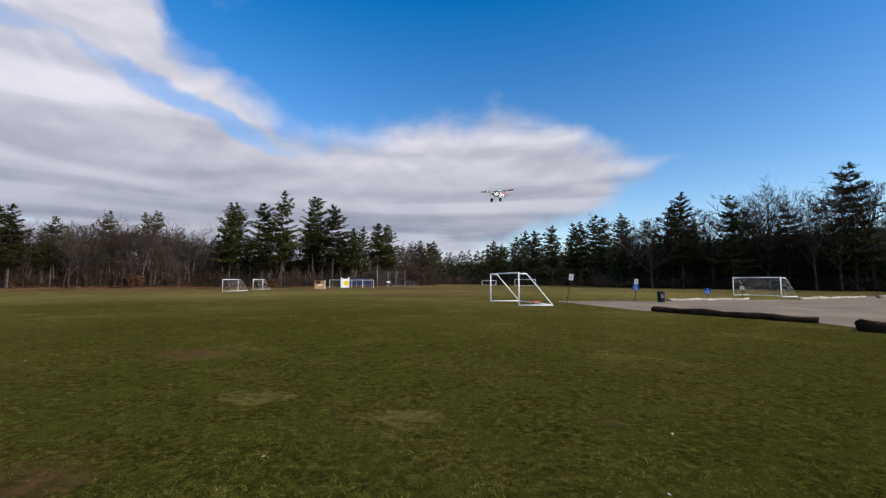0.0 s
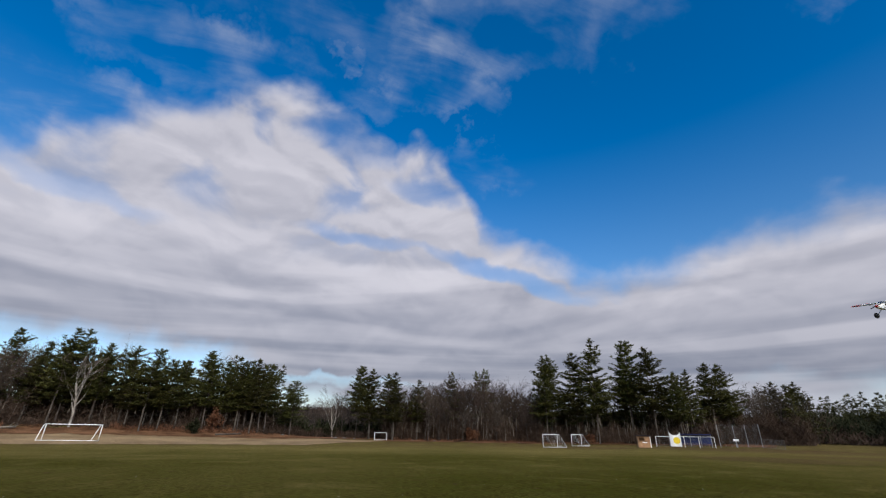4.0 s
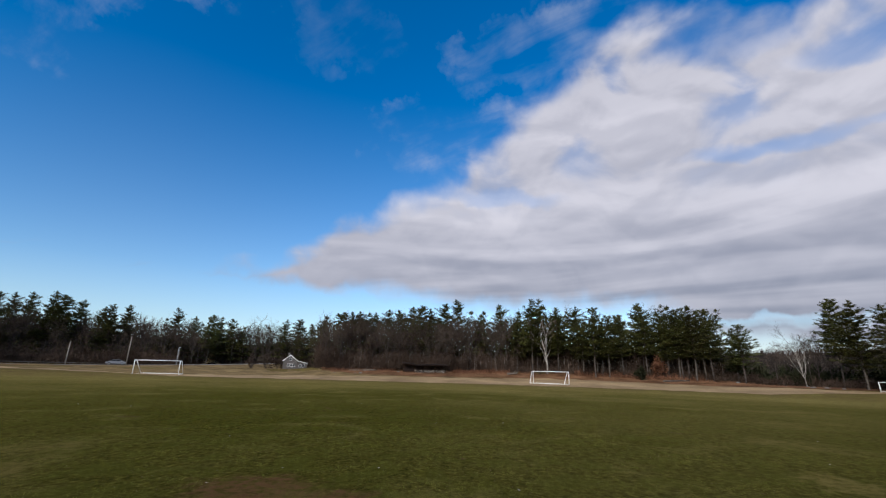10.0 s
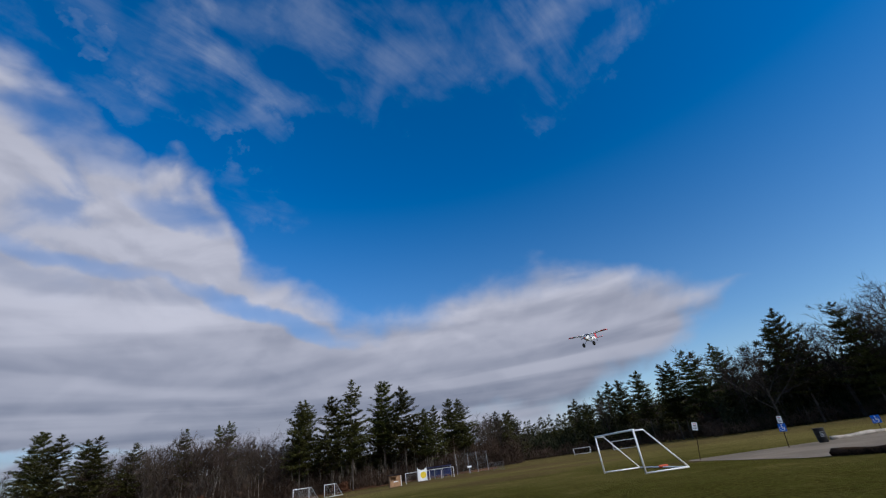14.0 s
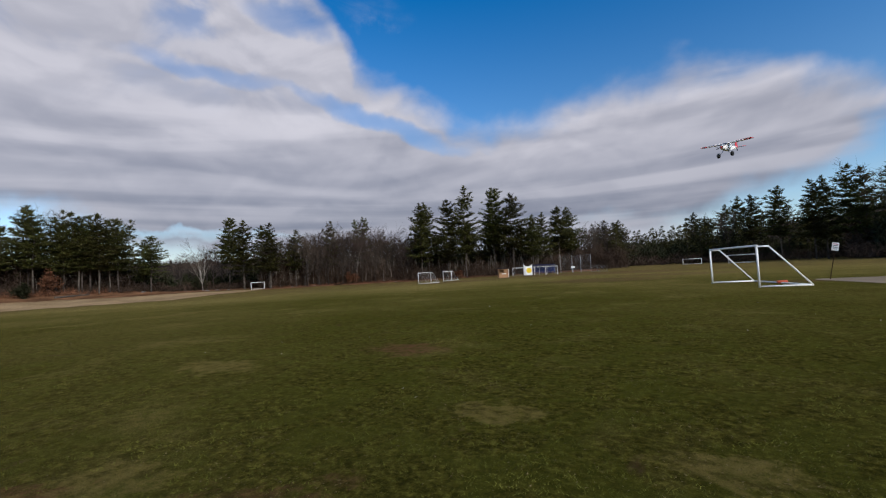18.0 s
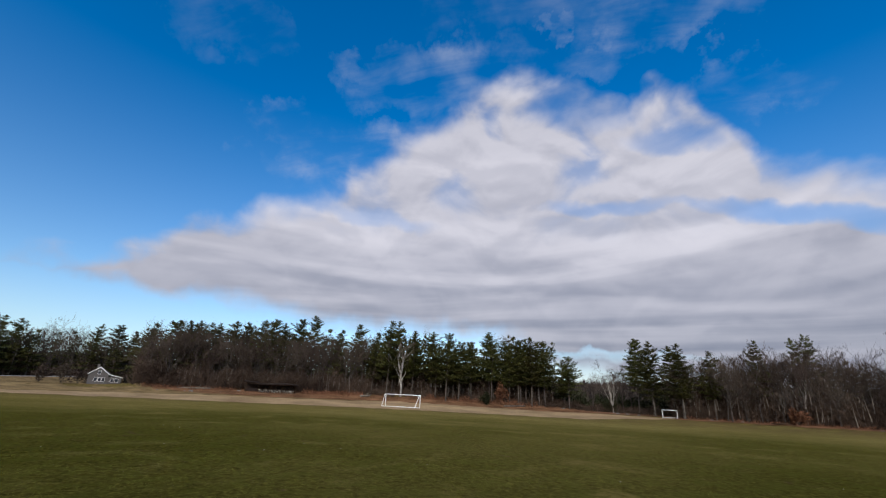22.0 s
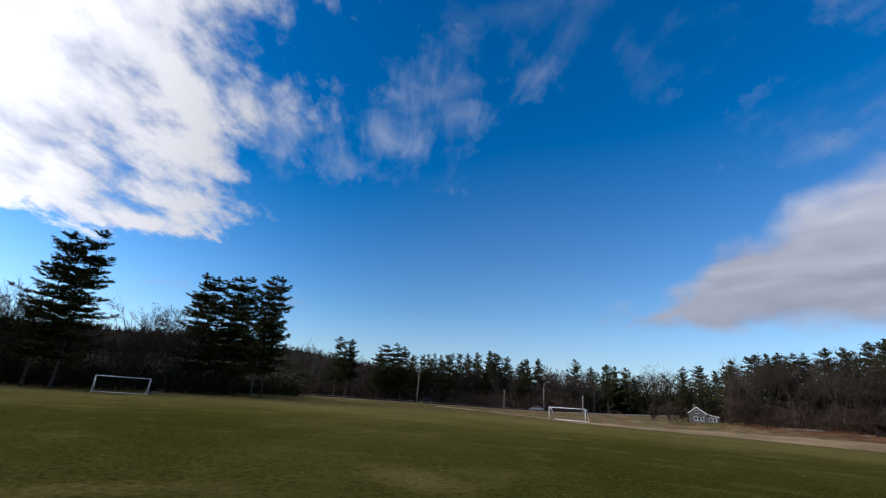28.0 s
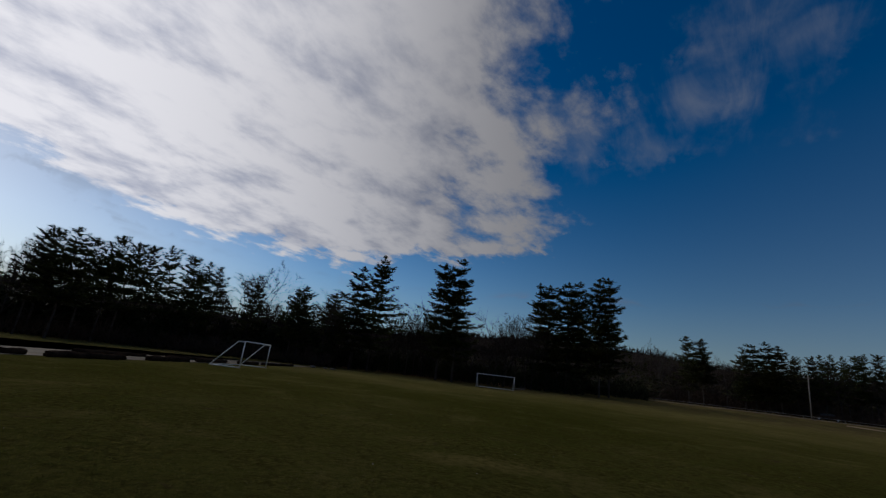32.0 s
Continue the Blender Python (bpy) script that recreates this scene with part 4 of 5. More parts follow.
scrub("undergrowth", "brown leafless undergrowth along the wood's edge", BRUSH, [
    (-54, -34, 124, 20, 9000, 18.0, 0.30, 0.8), (-36, -20, 126, 20, 7000, 14.0, 0.28, 0.8), (8, 28, 101, 12, 9000, 10.0, 0.05, 0.5), (8, 28, 95.5, 4, 6000, 6.0, 0.025, 0.4), (83, 109, 101, 6, 16000, 8.5, 0.03, 0.6), (124, 160, 152, 8, 12000, 11.0, 0.045, 0.6), (108, 124, 172, 14, 12000, 12.0, 0.06, 0.6), (27, 47, 96, 4, 9000, 9.5, 0.03, 0.6),
    (-50, -20, 112, 14, 9000, 5.5, 0.05, 0.6), (-22, 2, 135, 40, 8000, 5.5, 0.07, 0.4), (0.3, 9, 108, 10, 11000, 10.5, 0.04, 0.5), (-3, 1.5, 150, 20, 5000, 9.0, 0.06, 0.5), (8, 28, 97, 10, 8000, 3.2, 0.04, 0.4), (27, 47, 97, 10, 14000, 6.0, 0.04, 0.35),
    (47, 60, 102, 10, 3500, 3.0, 0.04, 0.4), (60, 84, 100, 8, 6000, 2.2, 0.04, 0.5), (60, 84, 103, 12, 12000, 9.0, 0.045, 0.5), (84, 109, 112, 14, 16000, 11.0, 0.09, 0.5), (27, 47, 104, 14, 12000, 10.0, 0.08, 0.5), (110, 160, 184, 16, 16000, 11.0, 0.12, 0.5), (83, 108.4, 104, 9, 22000, 6.5, 0.045, 0.7),
    (124, 160, 150, 20, 14000, 7.0, 0.06, 0.7), (108, 124, 178, 14, 6000, 6.0, 0.06, 0.7), (198, 236, 74, 12, 10000, 4.5, 0.05, 0.4)], 3, 2.2, 0.4)
scrub("evergreen_undergrowth", "dark evergreen saplings inside the wood", SHRUB, [
    (-54, -22, 116, 20, 26000, 13.0, 0.17, 0.8), (-54, -30, 122, 12, 14000, 17.0, 0.2, 0.9), (-24, 4, 146, 60, 26000, 13.0, 0.17, 0.8), (8, 28, 108, 12, 3000, 11.0, 0.2, 0.9), (28, 60, 112, 14, 6000, 7.0, 0.22, 0.9), (60, 84, 110, 14, 8000, 11.0, 0.22, 0.9),
    (84, 109, 116, 16, 12000, 11.0, 0.22, 0.9), (110, 160, 184, 20, 14000, 12.0, 0.3, 0.9), (166, 206, 89, 24, 21000, 7.5, 0.12, 0.9), (159, 168, 99, 22, 4000, 6.0, 0.12, 0.9), (198, 238, 80, 16, 18000, 8.5, 0.25, 0.9)], 4)
scrub("young_trunks", "thin grey trunks of young trees inside the wood's edge", MIDLOG, [
    (8, 28, 95.5, 8, 240, 10.0, 0.06, 0.05), (27, 47, 95.5, 8, 260, 10.0, 0.05, 0.07), (60, 84, 101, 8, 130, 9.0, 0.05, 0.08), (84, 108, 101, 8, 150, 9.0, 0.05, 0.07)], 8, 12.0)
scrub("russet_scrub", "russet dead leaves on low scrub by the track", RUSSET, [
    (62, 76, 99, 7, 3000, 1.3, 0.05, 1.0), (84, 91.3, 99.5, 5, 1600, 1.1, 0.05, 1.0), (98.8, 108, 99.5, 5, 1000, 0.8, 0.05, 1.0), (18, 46, 95, 4, 1200, 0.8, 0.05, 1.0)], 6)


def build_slopes():
    """The wooded rise behind the trees all round: a hill in places, elsewhere an added near-black backing that closes
    the gaps.
    """
    rng = np.random.default_rng(9)
    v, f, n, tri = [], [], 240, []
    AZ, TOP = (0, 3, 30, 50, 60, 110, 120, 150, 158, 166, 182, 192, 200, 240, 300, 314, 325, 335, 345, 352, 360), (2.0, 2.0, 2.6, 2.6, 2.4, 2.6, 2.6, 3.8, 4.9, 5.5, 5.2, 4.2, 3.6, 4, 5.0, 5.2, 5.0, 4.4, 3.4, 2.4, 2.0)
    for k, (r, s) in enumerate(((230, 0.0), (270, 0.45), (330, 0.85), (380, 1.0), (520, 0.6))):
        for i in range(n):
            az = i * 360 / n
            el = float(np.interp(az, AZ, TOP)) + 0.35 * wob(az, 0.21, 11) + 0.15 * wob(az, 0.9, 12)
            w = way(az)
            z = s * 380 * math.tan(radians(el))
            v.append((w.x * r, w.y * r, z - 0.3))
            if k in (1, 2, 3):
                for _ in range(70):
                    a2, h = rng.uniform(-0.9, 0.9), rng.uniform(1.5, 4.0)
                    w2 = way(az + a2)
                    rr = r + rng.uniform(-25, 10)
                    sd = rng.uniform(0.08, 0.3)
                    zz = z * (0.93 if k == 3 else 1.0) - 1.5 + rng.uniform(0, 1.5)
                    tri.append(((w2.x * rr - w2.y * sd, w2.y * rr + w2.x * sd, zz), (w2.x * rr + w2.y * sd, w2.y * rr - w2.x * sd, zz), (w2.x * rr + rng.uniform(-1, 1), w2.y * rr, zz + h)))
    for k in range(4):
        for i in range(n):
            j = (i + 1) % n
            f.append((k * n + i, k * n + j, (k + 1) * n + j, (k + 1) * n + i))
    tagged(new("wooded_rise", mesh_of("wooded_rise", v, f, HILL, True)), "dark wooded rise far behind the field, mostly an added backing", kind="structure")
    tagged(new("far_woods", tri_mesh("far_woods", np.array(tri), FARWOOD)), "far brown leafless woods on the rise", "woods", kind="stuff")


build_slopes()

# ---- goals ----


def net_mesh(panels, step=0.16, r=0.0035):
    """A knotted net: thin bars along quads given by four corners."""
    segs = []
    for a, b, c, d in panels:
        a, b, c, d = (Vector(p) for p in (a, b, c, d))
        n = max(2, int((b - a).length / step))
        m = max(2, int((d - a).length / step))
        for i in range(n + 1):
            segs.append((a.lerp(b, i / n), d.lerp(c, i / n), r, r))
        for i in range(m + 1):
            segs.append((a.lerp(d, i / m), b.lerp(c, i / m), r, r))
    return mesh_of("net", *prisms(segs, 3), NET)


def goal(m, wide, high, deep, top=0.5, r=0.05, net=False, label="white portable football goal standing on the grass", brace=True):
    """A goal frame; its mouth faces -y, its base runs back along +y."""
    e = thing("football_goal", m, label, "goal", "football goals on the field")
    h = wide / 2
    back = m @ Vector((0, deep, 0))
    rise = max(0.0, land(back.x, back.y) - m.translation.z) + (0.05 if m.translation.length > 78 else 0.0)
    inset = h * 0.94 if m.translation.length > 70 else h
    for s in (-1, 1):
        part("post", tube((s * h, 0, 0), (s * h, 0, high), r), WHITE, e, smooth=True)
        part("side_base", tube((s * h, 0, r), (s * inset, deep, r + rise), r * 0.8), WHITE, e, smooth=True)
        if top:
            part("top_arm", tube((s * h, 0, high - r), (s * h, top, high - r), r * 0.8), WHITE, e, smooth=True)
        part("back_strut", tube((s * h, top, high - r), (s * inset, deep, r + rise), r * (0.3 if net else 0.8)), NET if net else WHITE, e, smooth=True)
    part("crossbar", tube((-h - r, 0, high), (h + r, 0, high), r), WHITE, e, smooth=True)
    part("back_base", tube((-inset, deep, r + rise), (inset, deep, r + rise), r * 0.8), WHITE, e, smooth=True)
    if net:
        t = max(top, 0.05)
        k = net_mesh([((-h, 0, high), (h, 0, high), (h, t, high), (-h, t, high)), ((-h, t, high), (h, t, high), (h, deep, 0.05), (-h, deep, 0.05))] +
                     [((s * h, 0, high), (s * h, t, high), (s * h, deep, 0.05), (s * h, 0, 0.05)) for s in (-1, 1)])
        obj("net", k, e, "white knotted net")
    return e


def between(a, b, deep_side):
    """The pose of a goal whose posts stand at a and b, and whose base runs to the side where deep_side lies."""
    a, b = Vector((*a, 0)), Vector((*b, 0))
    mid = (a + b) / 2
    u = (b - a).normalized()
    ang = math.degrees(math.atan2(u.y, u.x))
    back = Vector((-u.y, u.x, 0))
    if back.dot(Vector((*deep_side, 0)) - mid) < 0:
        ang += 180
    return pose(mid.x, mid.y, land(mid.x, mid.y), 0, 0, ang), (b - a).length


O = (0.0, 0.0)
m, w = between(polar(-10.1, 28.4, O), polar(-6.4, 33.9, O), polar(-14.2, 29.6, O))
goal(m, w, 2.17, 2.4, 0.55)
m, w = between((18.6 - 1.1, -34.4 + 1.3), (19.4 - 1.1, -40.6 + 1.3), (21, -34))
goal(m, w, 2.13, 2.4, 0.55)
m, w = between(polar(81.1, 83.4), polar(76.75, 81.0), polar(80, 74))
goal(m, w, 2.13, 2.0, 0.6)
m, w = between(polar(127.84, 83.0), polar(123.64, 80.2), polar(125, 92))
goal(m, w, 2.13, 2.0, 0.6)
m, w = between(polar(179.25, 75.5), polar(174.47, 75.5), polar(177, 84))
goal(m, w, 2.13, 2.0, 0.6)
m, w = between(polar(48.05, 95), polar(46.55, 95), polar(47.3, 99))
goal(m, w, 1.47, 1.2, 0.3, 0.045)
m, w = between(polar(27.37, 78.3, O), polar(25.7, 80.8, O), polar(24.4, 77, O))
goal(m, w, 1.98, 2.1, 0.5, 0.042, True, "white goal with a hanging net at the field's edge")
m, w = between(polar(24.04, 84, O), polar(22.95, 85.9, O), polar(21.8, 82, O))
goal(m, w, 1.85, 1.8, 0.4, 0.042, True, "small white goal with a hanging net at the field's edge")
m, w = between(polar(-5.24, 128, O), polar(-7.12, 128, O), polar(-6, 134, O))
goal(m, w, 1.42, 1.4, 0.4, 0.05)
m, w = between(polar(-9.58, 118, O), polar(-12.29, 118, O), polar(-11, 124, O))
goal(m, w, 1.85, 1.8, 0.4, 0.06)
m, w = between(polar(-34.3, 66, O), polar(-38.45, 61.7, O), polar(-40.5, 66, O))
goal(m, w, 2.25, 2.2, 0.7, 0.055, True, "large white goal with a net beyond the car park")

# ---- car park ----


def log(a, b, r, material, label, seed):
    rnd = random.Random(seed)
    e = thing("barrier_log", pose(0, 0, 0), label, "log", "logs round the car park")
    a, b = Vector((a[0], a[1], land(*a) + r * 0.8)), Vector((b[0], b[1], land(*b) + r * 0.8))
    n, sides = 14, 14
    bm = bmesh.new()
    q = (b - a).to_track_quat("Z", "Y")
    rings = []
    for i in range(n + 1):
        c = a.lerp(b, i / n) + Vector((0, 0, 0.03 * math.sin(i * 1.3 + seed)))
        rr = r * (1.05 - 0.18 * i / n) * rnd.uniform(0.90, 1.10)
        rings.append([bm.verts.new(c + q @ Vector((rr * math.cos(6.283 * j / sides) * rnd.uniform(0.86, 1.12), rr * math.sin(6.283 * j / sides) * rnd.uniform(0.86, 1.1), rnd.uniform(-0.06, 0.06) * (i in (0, n))))) for j in range(sides)])
    for p, s in zip(rings, rings[1:]):
        for j in range(sides):
            bm.faces.new((p[j], p[(j + 1) % sides], s[(j + 1) % sides], s[j]))
    bm.faces.new(rings[0][::-1])
    bm.faces.new(rings[-1])
    bm.normal_update()
    part("stem", bm, material, e, smooth=True)
    for p, t in ((a, 0.12), (b, 0.88)):
        c = a.lerp(b, t)
        part("bearer", tube((c.x, c.y, c.z - r * 0.8), (c.x, c.y, c.z - r * 0.55), r * 0.9, sides=8), material, e)


DARKL = "dark weathered barrier log lying along the car park"
log(polar(-26.2, 26.5, O), polar(-41.2, 23.3, O), 0.16, LOGWOOD, DARKL, 1)
log(polar(-44.2, 20.9, O), polar(-58, 19.5, O), 0.20, LOGWOOD, DARKL, 2)
for i, (a0, d0, a1, d1) in enumerate(((234, 30, 227.4, 30.8), (225.9, 30.9, 219.7, 34.5), (217.6, 37.0, 213.8, 41.0), (212.9, 42.2, 210, 46.5), (208.6, 47.5, 206.5, 51))):
    log(polar(a0, d0), polar(a1, d1), 0.19, LOGWOOD, DARKL, 3 + i)
for i, (a0, d0, a1, d1) in enumerate(((224, 38.5, 218, 42), (216, 44, 211.5, 49), (206, 52, 202.5, 60))):
    log(polar(a0, d0), polar(a1, d1), 0.16, LOGWOOD, DARKL, 13 + i)
PALEL = "pale bleached barrier log at the car park's far side"
log(polar(-27.8, 41, O), polar(-35.6, 48.5, O), 0.13, PALELOG, PALEL, 8)
log(polar(-39.85, 54, O), polar(-44.7, 66, O), 0.15, PALELOG, PALEL, 9)
log(polar(-45.6, 68, O), polar(-49, 74, O), 0.2, PALELOG, PALEL, 10)


def face_eye(az, d, eye=O, turn=0.0):
    x, y = polar(az, d, eye)
    return pose(x, y, land(x, y), 0, 0, az + turn)


def plate(e, name, wide, high, z, material, label="", y=-0.035, x=0.0):
    return part(name, bm_box(wide, 0.006, high, (x, y, z), None, 0.002), material, e, label)


def ring_mesh(r, w, arc=6.283, start=0.0, n=20, y=0.0, cx=0.0, cz=0.0):
    v, f = [], []
    for i in range(n + 1):
        t = start + arc * i / n
        for q in (r - w, r):
            v += [(cx + q * math.cos(t), y, cz + q * math.sin(t))]
    for i in range(n):
        f.append((i * 2, i * 2 + 1, i * 2 + 3, i * 2 + 2))
    return v, f


def access_symbol(e, z, k, y=-0.042):
    """The wheelchair sign: a wheel arc, a seated outline and a head."""
    v, f = ring_mesh(0.36 * k, 0.07 * k, 4.6, 2.4, 22, y, -0.03 * k, z - 0.14 * k)
    for x0, x1, z0, z1 in ((-0.06, 0.03, -0.12, 0.28), (-0.06, 0.24, -0.16, -0.06), (0.18, 0.28, -0.42, -0.08), (-0.06, 0.16, 0.06, 0.13)):
        o = len(v)
        v += [(x0 * k, y, z + z0 * k), (x1 * k, y, z + z0 * k), (x1 * k, y, z + z1 * k), (x0 * k, y, z + z1 * k)]
        f.append((o, o + 1, o + 2, o + 3))
    hv, hf = ring_mesh(0.09 * k, 0.089 * k, 6.283, 0, 14, y, -0.01 * k, z + 0.40 * k)
    o = len(v)
    v += hv
    f += [tuple(i + o for i in q) for q in hf]
    me = mesh_of("access_symbol", v, f, WHITE)
    obj("access_symbol", me, e, "white wheelchair symbol")


def sign_post(az, d, plates, post_high, label, lean=0.0, symbol=None):
    e = thing("parking_sign", face_eye(az, d) @ pose(0, 0, 0, 0, lean, 0), label, "sign", "signs at the car park")
    part("post", bm_box(0.045, 0.03, post_high, (0, 0, post_high / 2), None, 0.004), LOGWOOD, e, "thin dark steel post")
    for wide, high, z, mat, lab in plates:
        p = plate(e, "plate", wide, high, z, mat, lab)
        if mat is WHITE:
            for i in range(4):
                plate(p, "bar", wide * (0.7 - 0.1 * (i % 2)), high * 0.07, z + high * (0.3 - 0.2 * i), BLACK if i else RED, y=-0.040)
    if symbol:
        access_symbol(e, *symbol)


sign_post(-16.2, 35.5, [(0.32, 0.48, 2.0, WHITE, "white plate with small lines of writing")], 2.2, "white notice on a leaning thin dark post", 10.5)
sign_post(-24.2, 37.5, [(0.26, 0.42, 1.66, WHITE, "white plate with small lines of writing"), (0.40, 0.46, 1.19, SIGNBLUE, "blue plate")], 1.9, "blue wheelchair parking sign under a white plate on a post", 5.0, (1.19, 0.40))
sign_post(-31.85, 47, [(0.52, 0.54, 0.80, SIGNBLUE, "blue plate")], 1.06, "low blue wheelchair parking sign on a post", 0, (0.80, 0.48))
sign_post(-35.1, 52, [(0.36, 0.36, 1.1, WHITE, "white plate with small lines of writing")], 1.25, "small white notice on a low post", 0)


def barrel(az, d):
    e = thing("litter_barrel", face_eye(az, d), "black plastic litter barrel with an open top beside the car park", "litter bin")
    part("barrel", lathe([(0.25, 0), (0.27, 0.02), (0.285, 0.3), (0.295, 0.32), (0.285, 0.34), (0.29, 0.58), (0.30, 0.60), (0.29, 0.62), (0.295, 0.82), (0.305, 0.84), (0.28, 0.84), (0.27, 0.7)], 24), BLACK, e, smooth=True)
    for i, z in enumerate((0.62, 0.54, 0.46, 0.38)):
        part("bar", bm_box(0.20 - 0.04 * (i % 2), 0.01, 0.035, (0.06, -0.292, z)), NET, e, "pale printed bar")
    part("bin_liner", lathe([(0.30, 0.80), (0.315, 0.83), (0.30, 0.87), (0.27, 0.86), (0.27, 0.80)], 24), BLACK, e, "black liner folded over the rim", smooth=True)


barrel(-27.1, 39.0)


def orange_bag():
    e = thing("equipment_bag", face_eye(-12.3, 32.0) @ Matrix.Scale(0.68, 4), "soft orange-red equipment bag lying behind the goal", "bag")
    bm = bm_box(0.75, 0.4, 0.26, (0, 0, 0.13), None, 0.09)
    for v in bm.verts:
        v.co.z += 0.03 * math.sin(v.co.x * 9)
    part("bag_body", bm, ORANGE, e, smooth=True)
    for s in (-0.16, 0.16):
        part("strap", bm_box(0.04, 0.42, 0.012, (s, 0, 0.275)), BLACK, e, "dark carrying strap")


orange_bag()

# ---- dugout and ball-field fences ----


def kiosk():
    e = thing("timber_kiosk", face_eye(16.2, 79.5, O, 12), "small raw-timber kiosk with a pent roof and a hatch", "kiosk")
    for i in range(7):
        part("board", bm_box(0.245, 0.03, 0.95, (-0.75 + 0.25 * i, -0.55, 0.475), None, 0.004), PINEWOOD, e)
    part("counter", bm_box(1.8, 0.3, 0.04, (0, -0.6, 0.975), None, 0.006), PINEWOOD, e)
    part("lintel", bm_box(1.74, 0.04, 0.16, (0, -0.55, 1.5), None, 0.004), PINEWOOD, e)
    part("shutter", bm_box(0.75, 0.03, 0.44, (0.46, -0.52, 1.21), None, 0.004), PINEWOOD, e, "closed half of the hatch")
    part("back_wall", bm_box(1.75, 0.04, 1.6, (0, 0.55, 0.8)), PINEWOOD, e)
    for s in (-1, 1):
        part("side_wall", bm_box(0.04, 1.06, 1.5, (s * 0.855, 0, 0.75)), PINEWOOD, e)
        part("corner_post", bm_box(0.09, 0.09, 1.6, (s * 0.89, -0.58, 0.8), None, 0.006), WHITE if s > 0 else PINEWOOD, e, "pale corner board" if s > 0 else "")
    part("hatch", bm_box(0.7, 0.02, 0.14, (0.05, -0.575, 0.72)), WHITE, e, "white strip on the front")
    part("roof", bm_box(2.1, 1.5, 0.07, (0, 0, 1.66), Matrix.Rotation(radians(4), 4, "X"), 0.01), ROOFDARK, e, "thin dark roof")


kiosk()


def banner():
    """A white cloth tied between two stakes, its upper edge sagging, with a yellow disc."""
    e = thing("banner", face_eye(12.95, 84, O), "white cloth banner with a yellow disc tied to the fence", "banner")
    n, half, v, f = 12, 0.8, [], []
    for side in (-0.012, 0.012):
        for i in range(n + 1):
            u = i / n * 2 - 1
            y = side + 0.05 * math.sin(u * 4)
            for k in range(5):
                z = 0.1 + (1.65 + 0.42 * abs(u) ** 2.2) * k / 4
                v.append((half * u, y, z))
    m = (n + 1) * 5
    for i in range(n):
        for k in range(4):
            q = (i * 5 + k, (i + 1) * 5 + k, (i + 1) * 5 + k + 1, i * 5 + k + 1)
            f += [q, tuple(j + m for j in reversed(q))]
    obj("cloth", mesh_of("cloth", v, f, WHITE, True), e)
    v, f = ring_mesh(0.50, 0.499, 6.283, 0, 28, -0.075, 0.18, 0.98)
    obj("disc", mesh_of("disc", v, f, YELLOW), e, "yellow disc")
    for s in (-1, 1):
        part("stake", tube((s * half, 0.03, 0), (s * half, 0.03, 2.25 + 0.15 * (s < 0)), 0.025, sides=8), STEEL, e)


banner()


def dugout():
    e = thing("dugout", face_eye(11.0, 88, O), "low dugout with a blue back sheet behind a pipe fence", "dugout")
    for i in range(9):
        part("panel", bm_box(0.49, 0.03, 1.35, (-2.0 + 0.5 * i, 0.6, 0.95), None, 0.006), BLUE, e)
    part("roof", bm_box(4.7, 1.7, 0.08, (0, 0.0, 1.85), Matrix.Rotation(radians(-5), 4, "X"), 0.01), BLUE, e, "sloping blue roof edge")
    for s in (-2.25, -0.75, 0.75, 2.25):
        part("post", tube((s, -0.7, 0), (s, -0.7, 1.8), 0.04), STEEL, e)
    part("bench", bm_box(4.2, 0.35, 0.05, (0, 0.3, 0.45)), PINEWOOD, e, "timber bench")
    for s in (-1.8, 1.8):
        part("bench_leg", bm_box(0.08, 0.3, 0.43, (s, 0.3, 0.215)), PINEWOOD, e)


dugout()


def fence(name, pts, high, label, wires=0.0, rail=True, r=0.04, post=None):
    """A pipe fence through ground points, with a top rail, a post at each point and, if wires, a link mesh of that spacing."""
    e = thing(name, pose(0, 0, 0), label, "fence")
    ps = [Vector((x, y, land(x, y))) for x, y in pts]
    for p in ps:
        part("post", tube(p, p + Vector((0, 0, high)), r, sides=8), post or STEEL, e)
    for a, b in zip(ps, ps[1:]):
        if rail:
            part("rail", tube(a + Vector((0, 0, high - r)), b + Vector((0, 0, high - r)), r * 0.8, sides=8), post or STEEL, e)
        if wires:
            segs, ln = [], (b - a).length
            u = (b - a) / ln
            k = int((ln + high) / wires)
            for i in range(k):
                s = i * wires
                for flip in (False, True):
                    x0, z0 = (s, 0.0) if s <= ln else (ln, s - ln)
                    x1, z1 = (s - high, high) if s >= high else (0.0, s)
                    if flip:
                        x0, x1 = ln - x0, ln - x1
                    segs.append((a + u * x0 + Vector((0, 0, z0)), a + u * x1 + Vector((0, 0, z1)), 0.004, 0.004))
            obj("link_mesh", mesh_of("link_mesh", *prisms(segs, 3), MESHWIRE), e, "grey chain-link mesh")


fence("pipe_fence", [polar(a, 85, O) for a in (14.9, 13.5, 12.1, 10.7, 9.25)], 1.6, "white pipe fence in front of the dugout", 0.25, post=WHITE)
fence("backstop", [polar(a, d, O) for a, d in ((8.78, 91), (7.36, 92), (6.31, 92), (5.11, 91))], 3.5, "tall chain-link backstop of the ball field", 0.26, r=0.032, rail=False)
fence("wing_fence", [polar(a, d, O) for a, d in ((5.0, 90), (4.4, 88), (3.3, 84))], 1.3, "low chain-link wing fence", 0.28, r=0.03, post=MIDLOG)

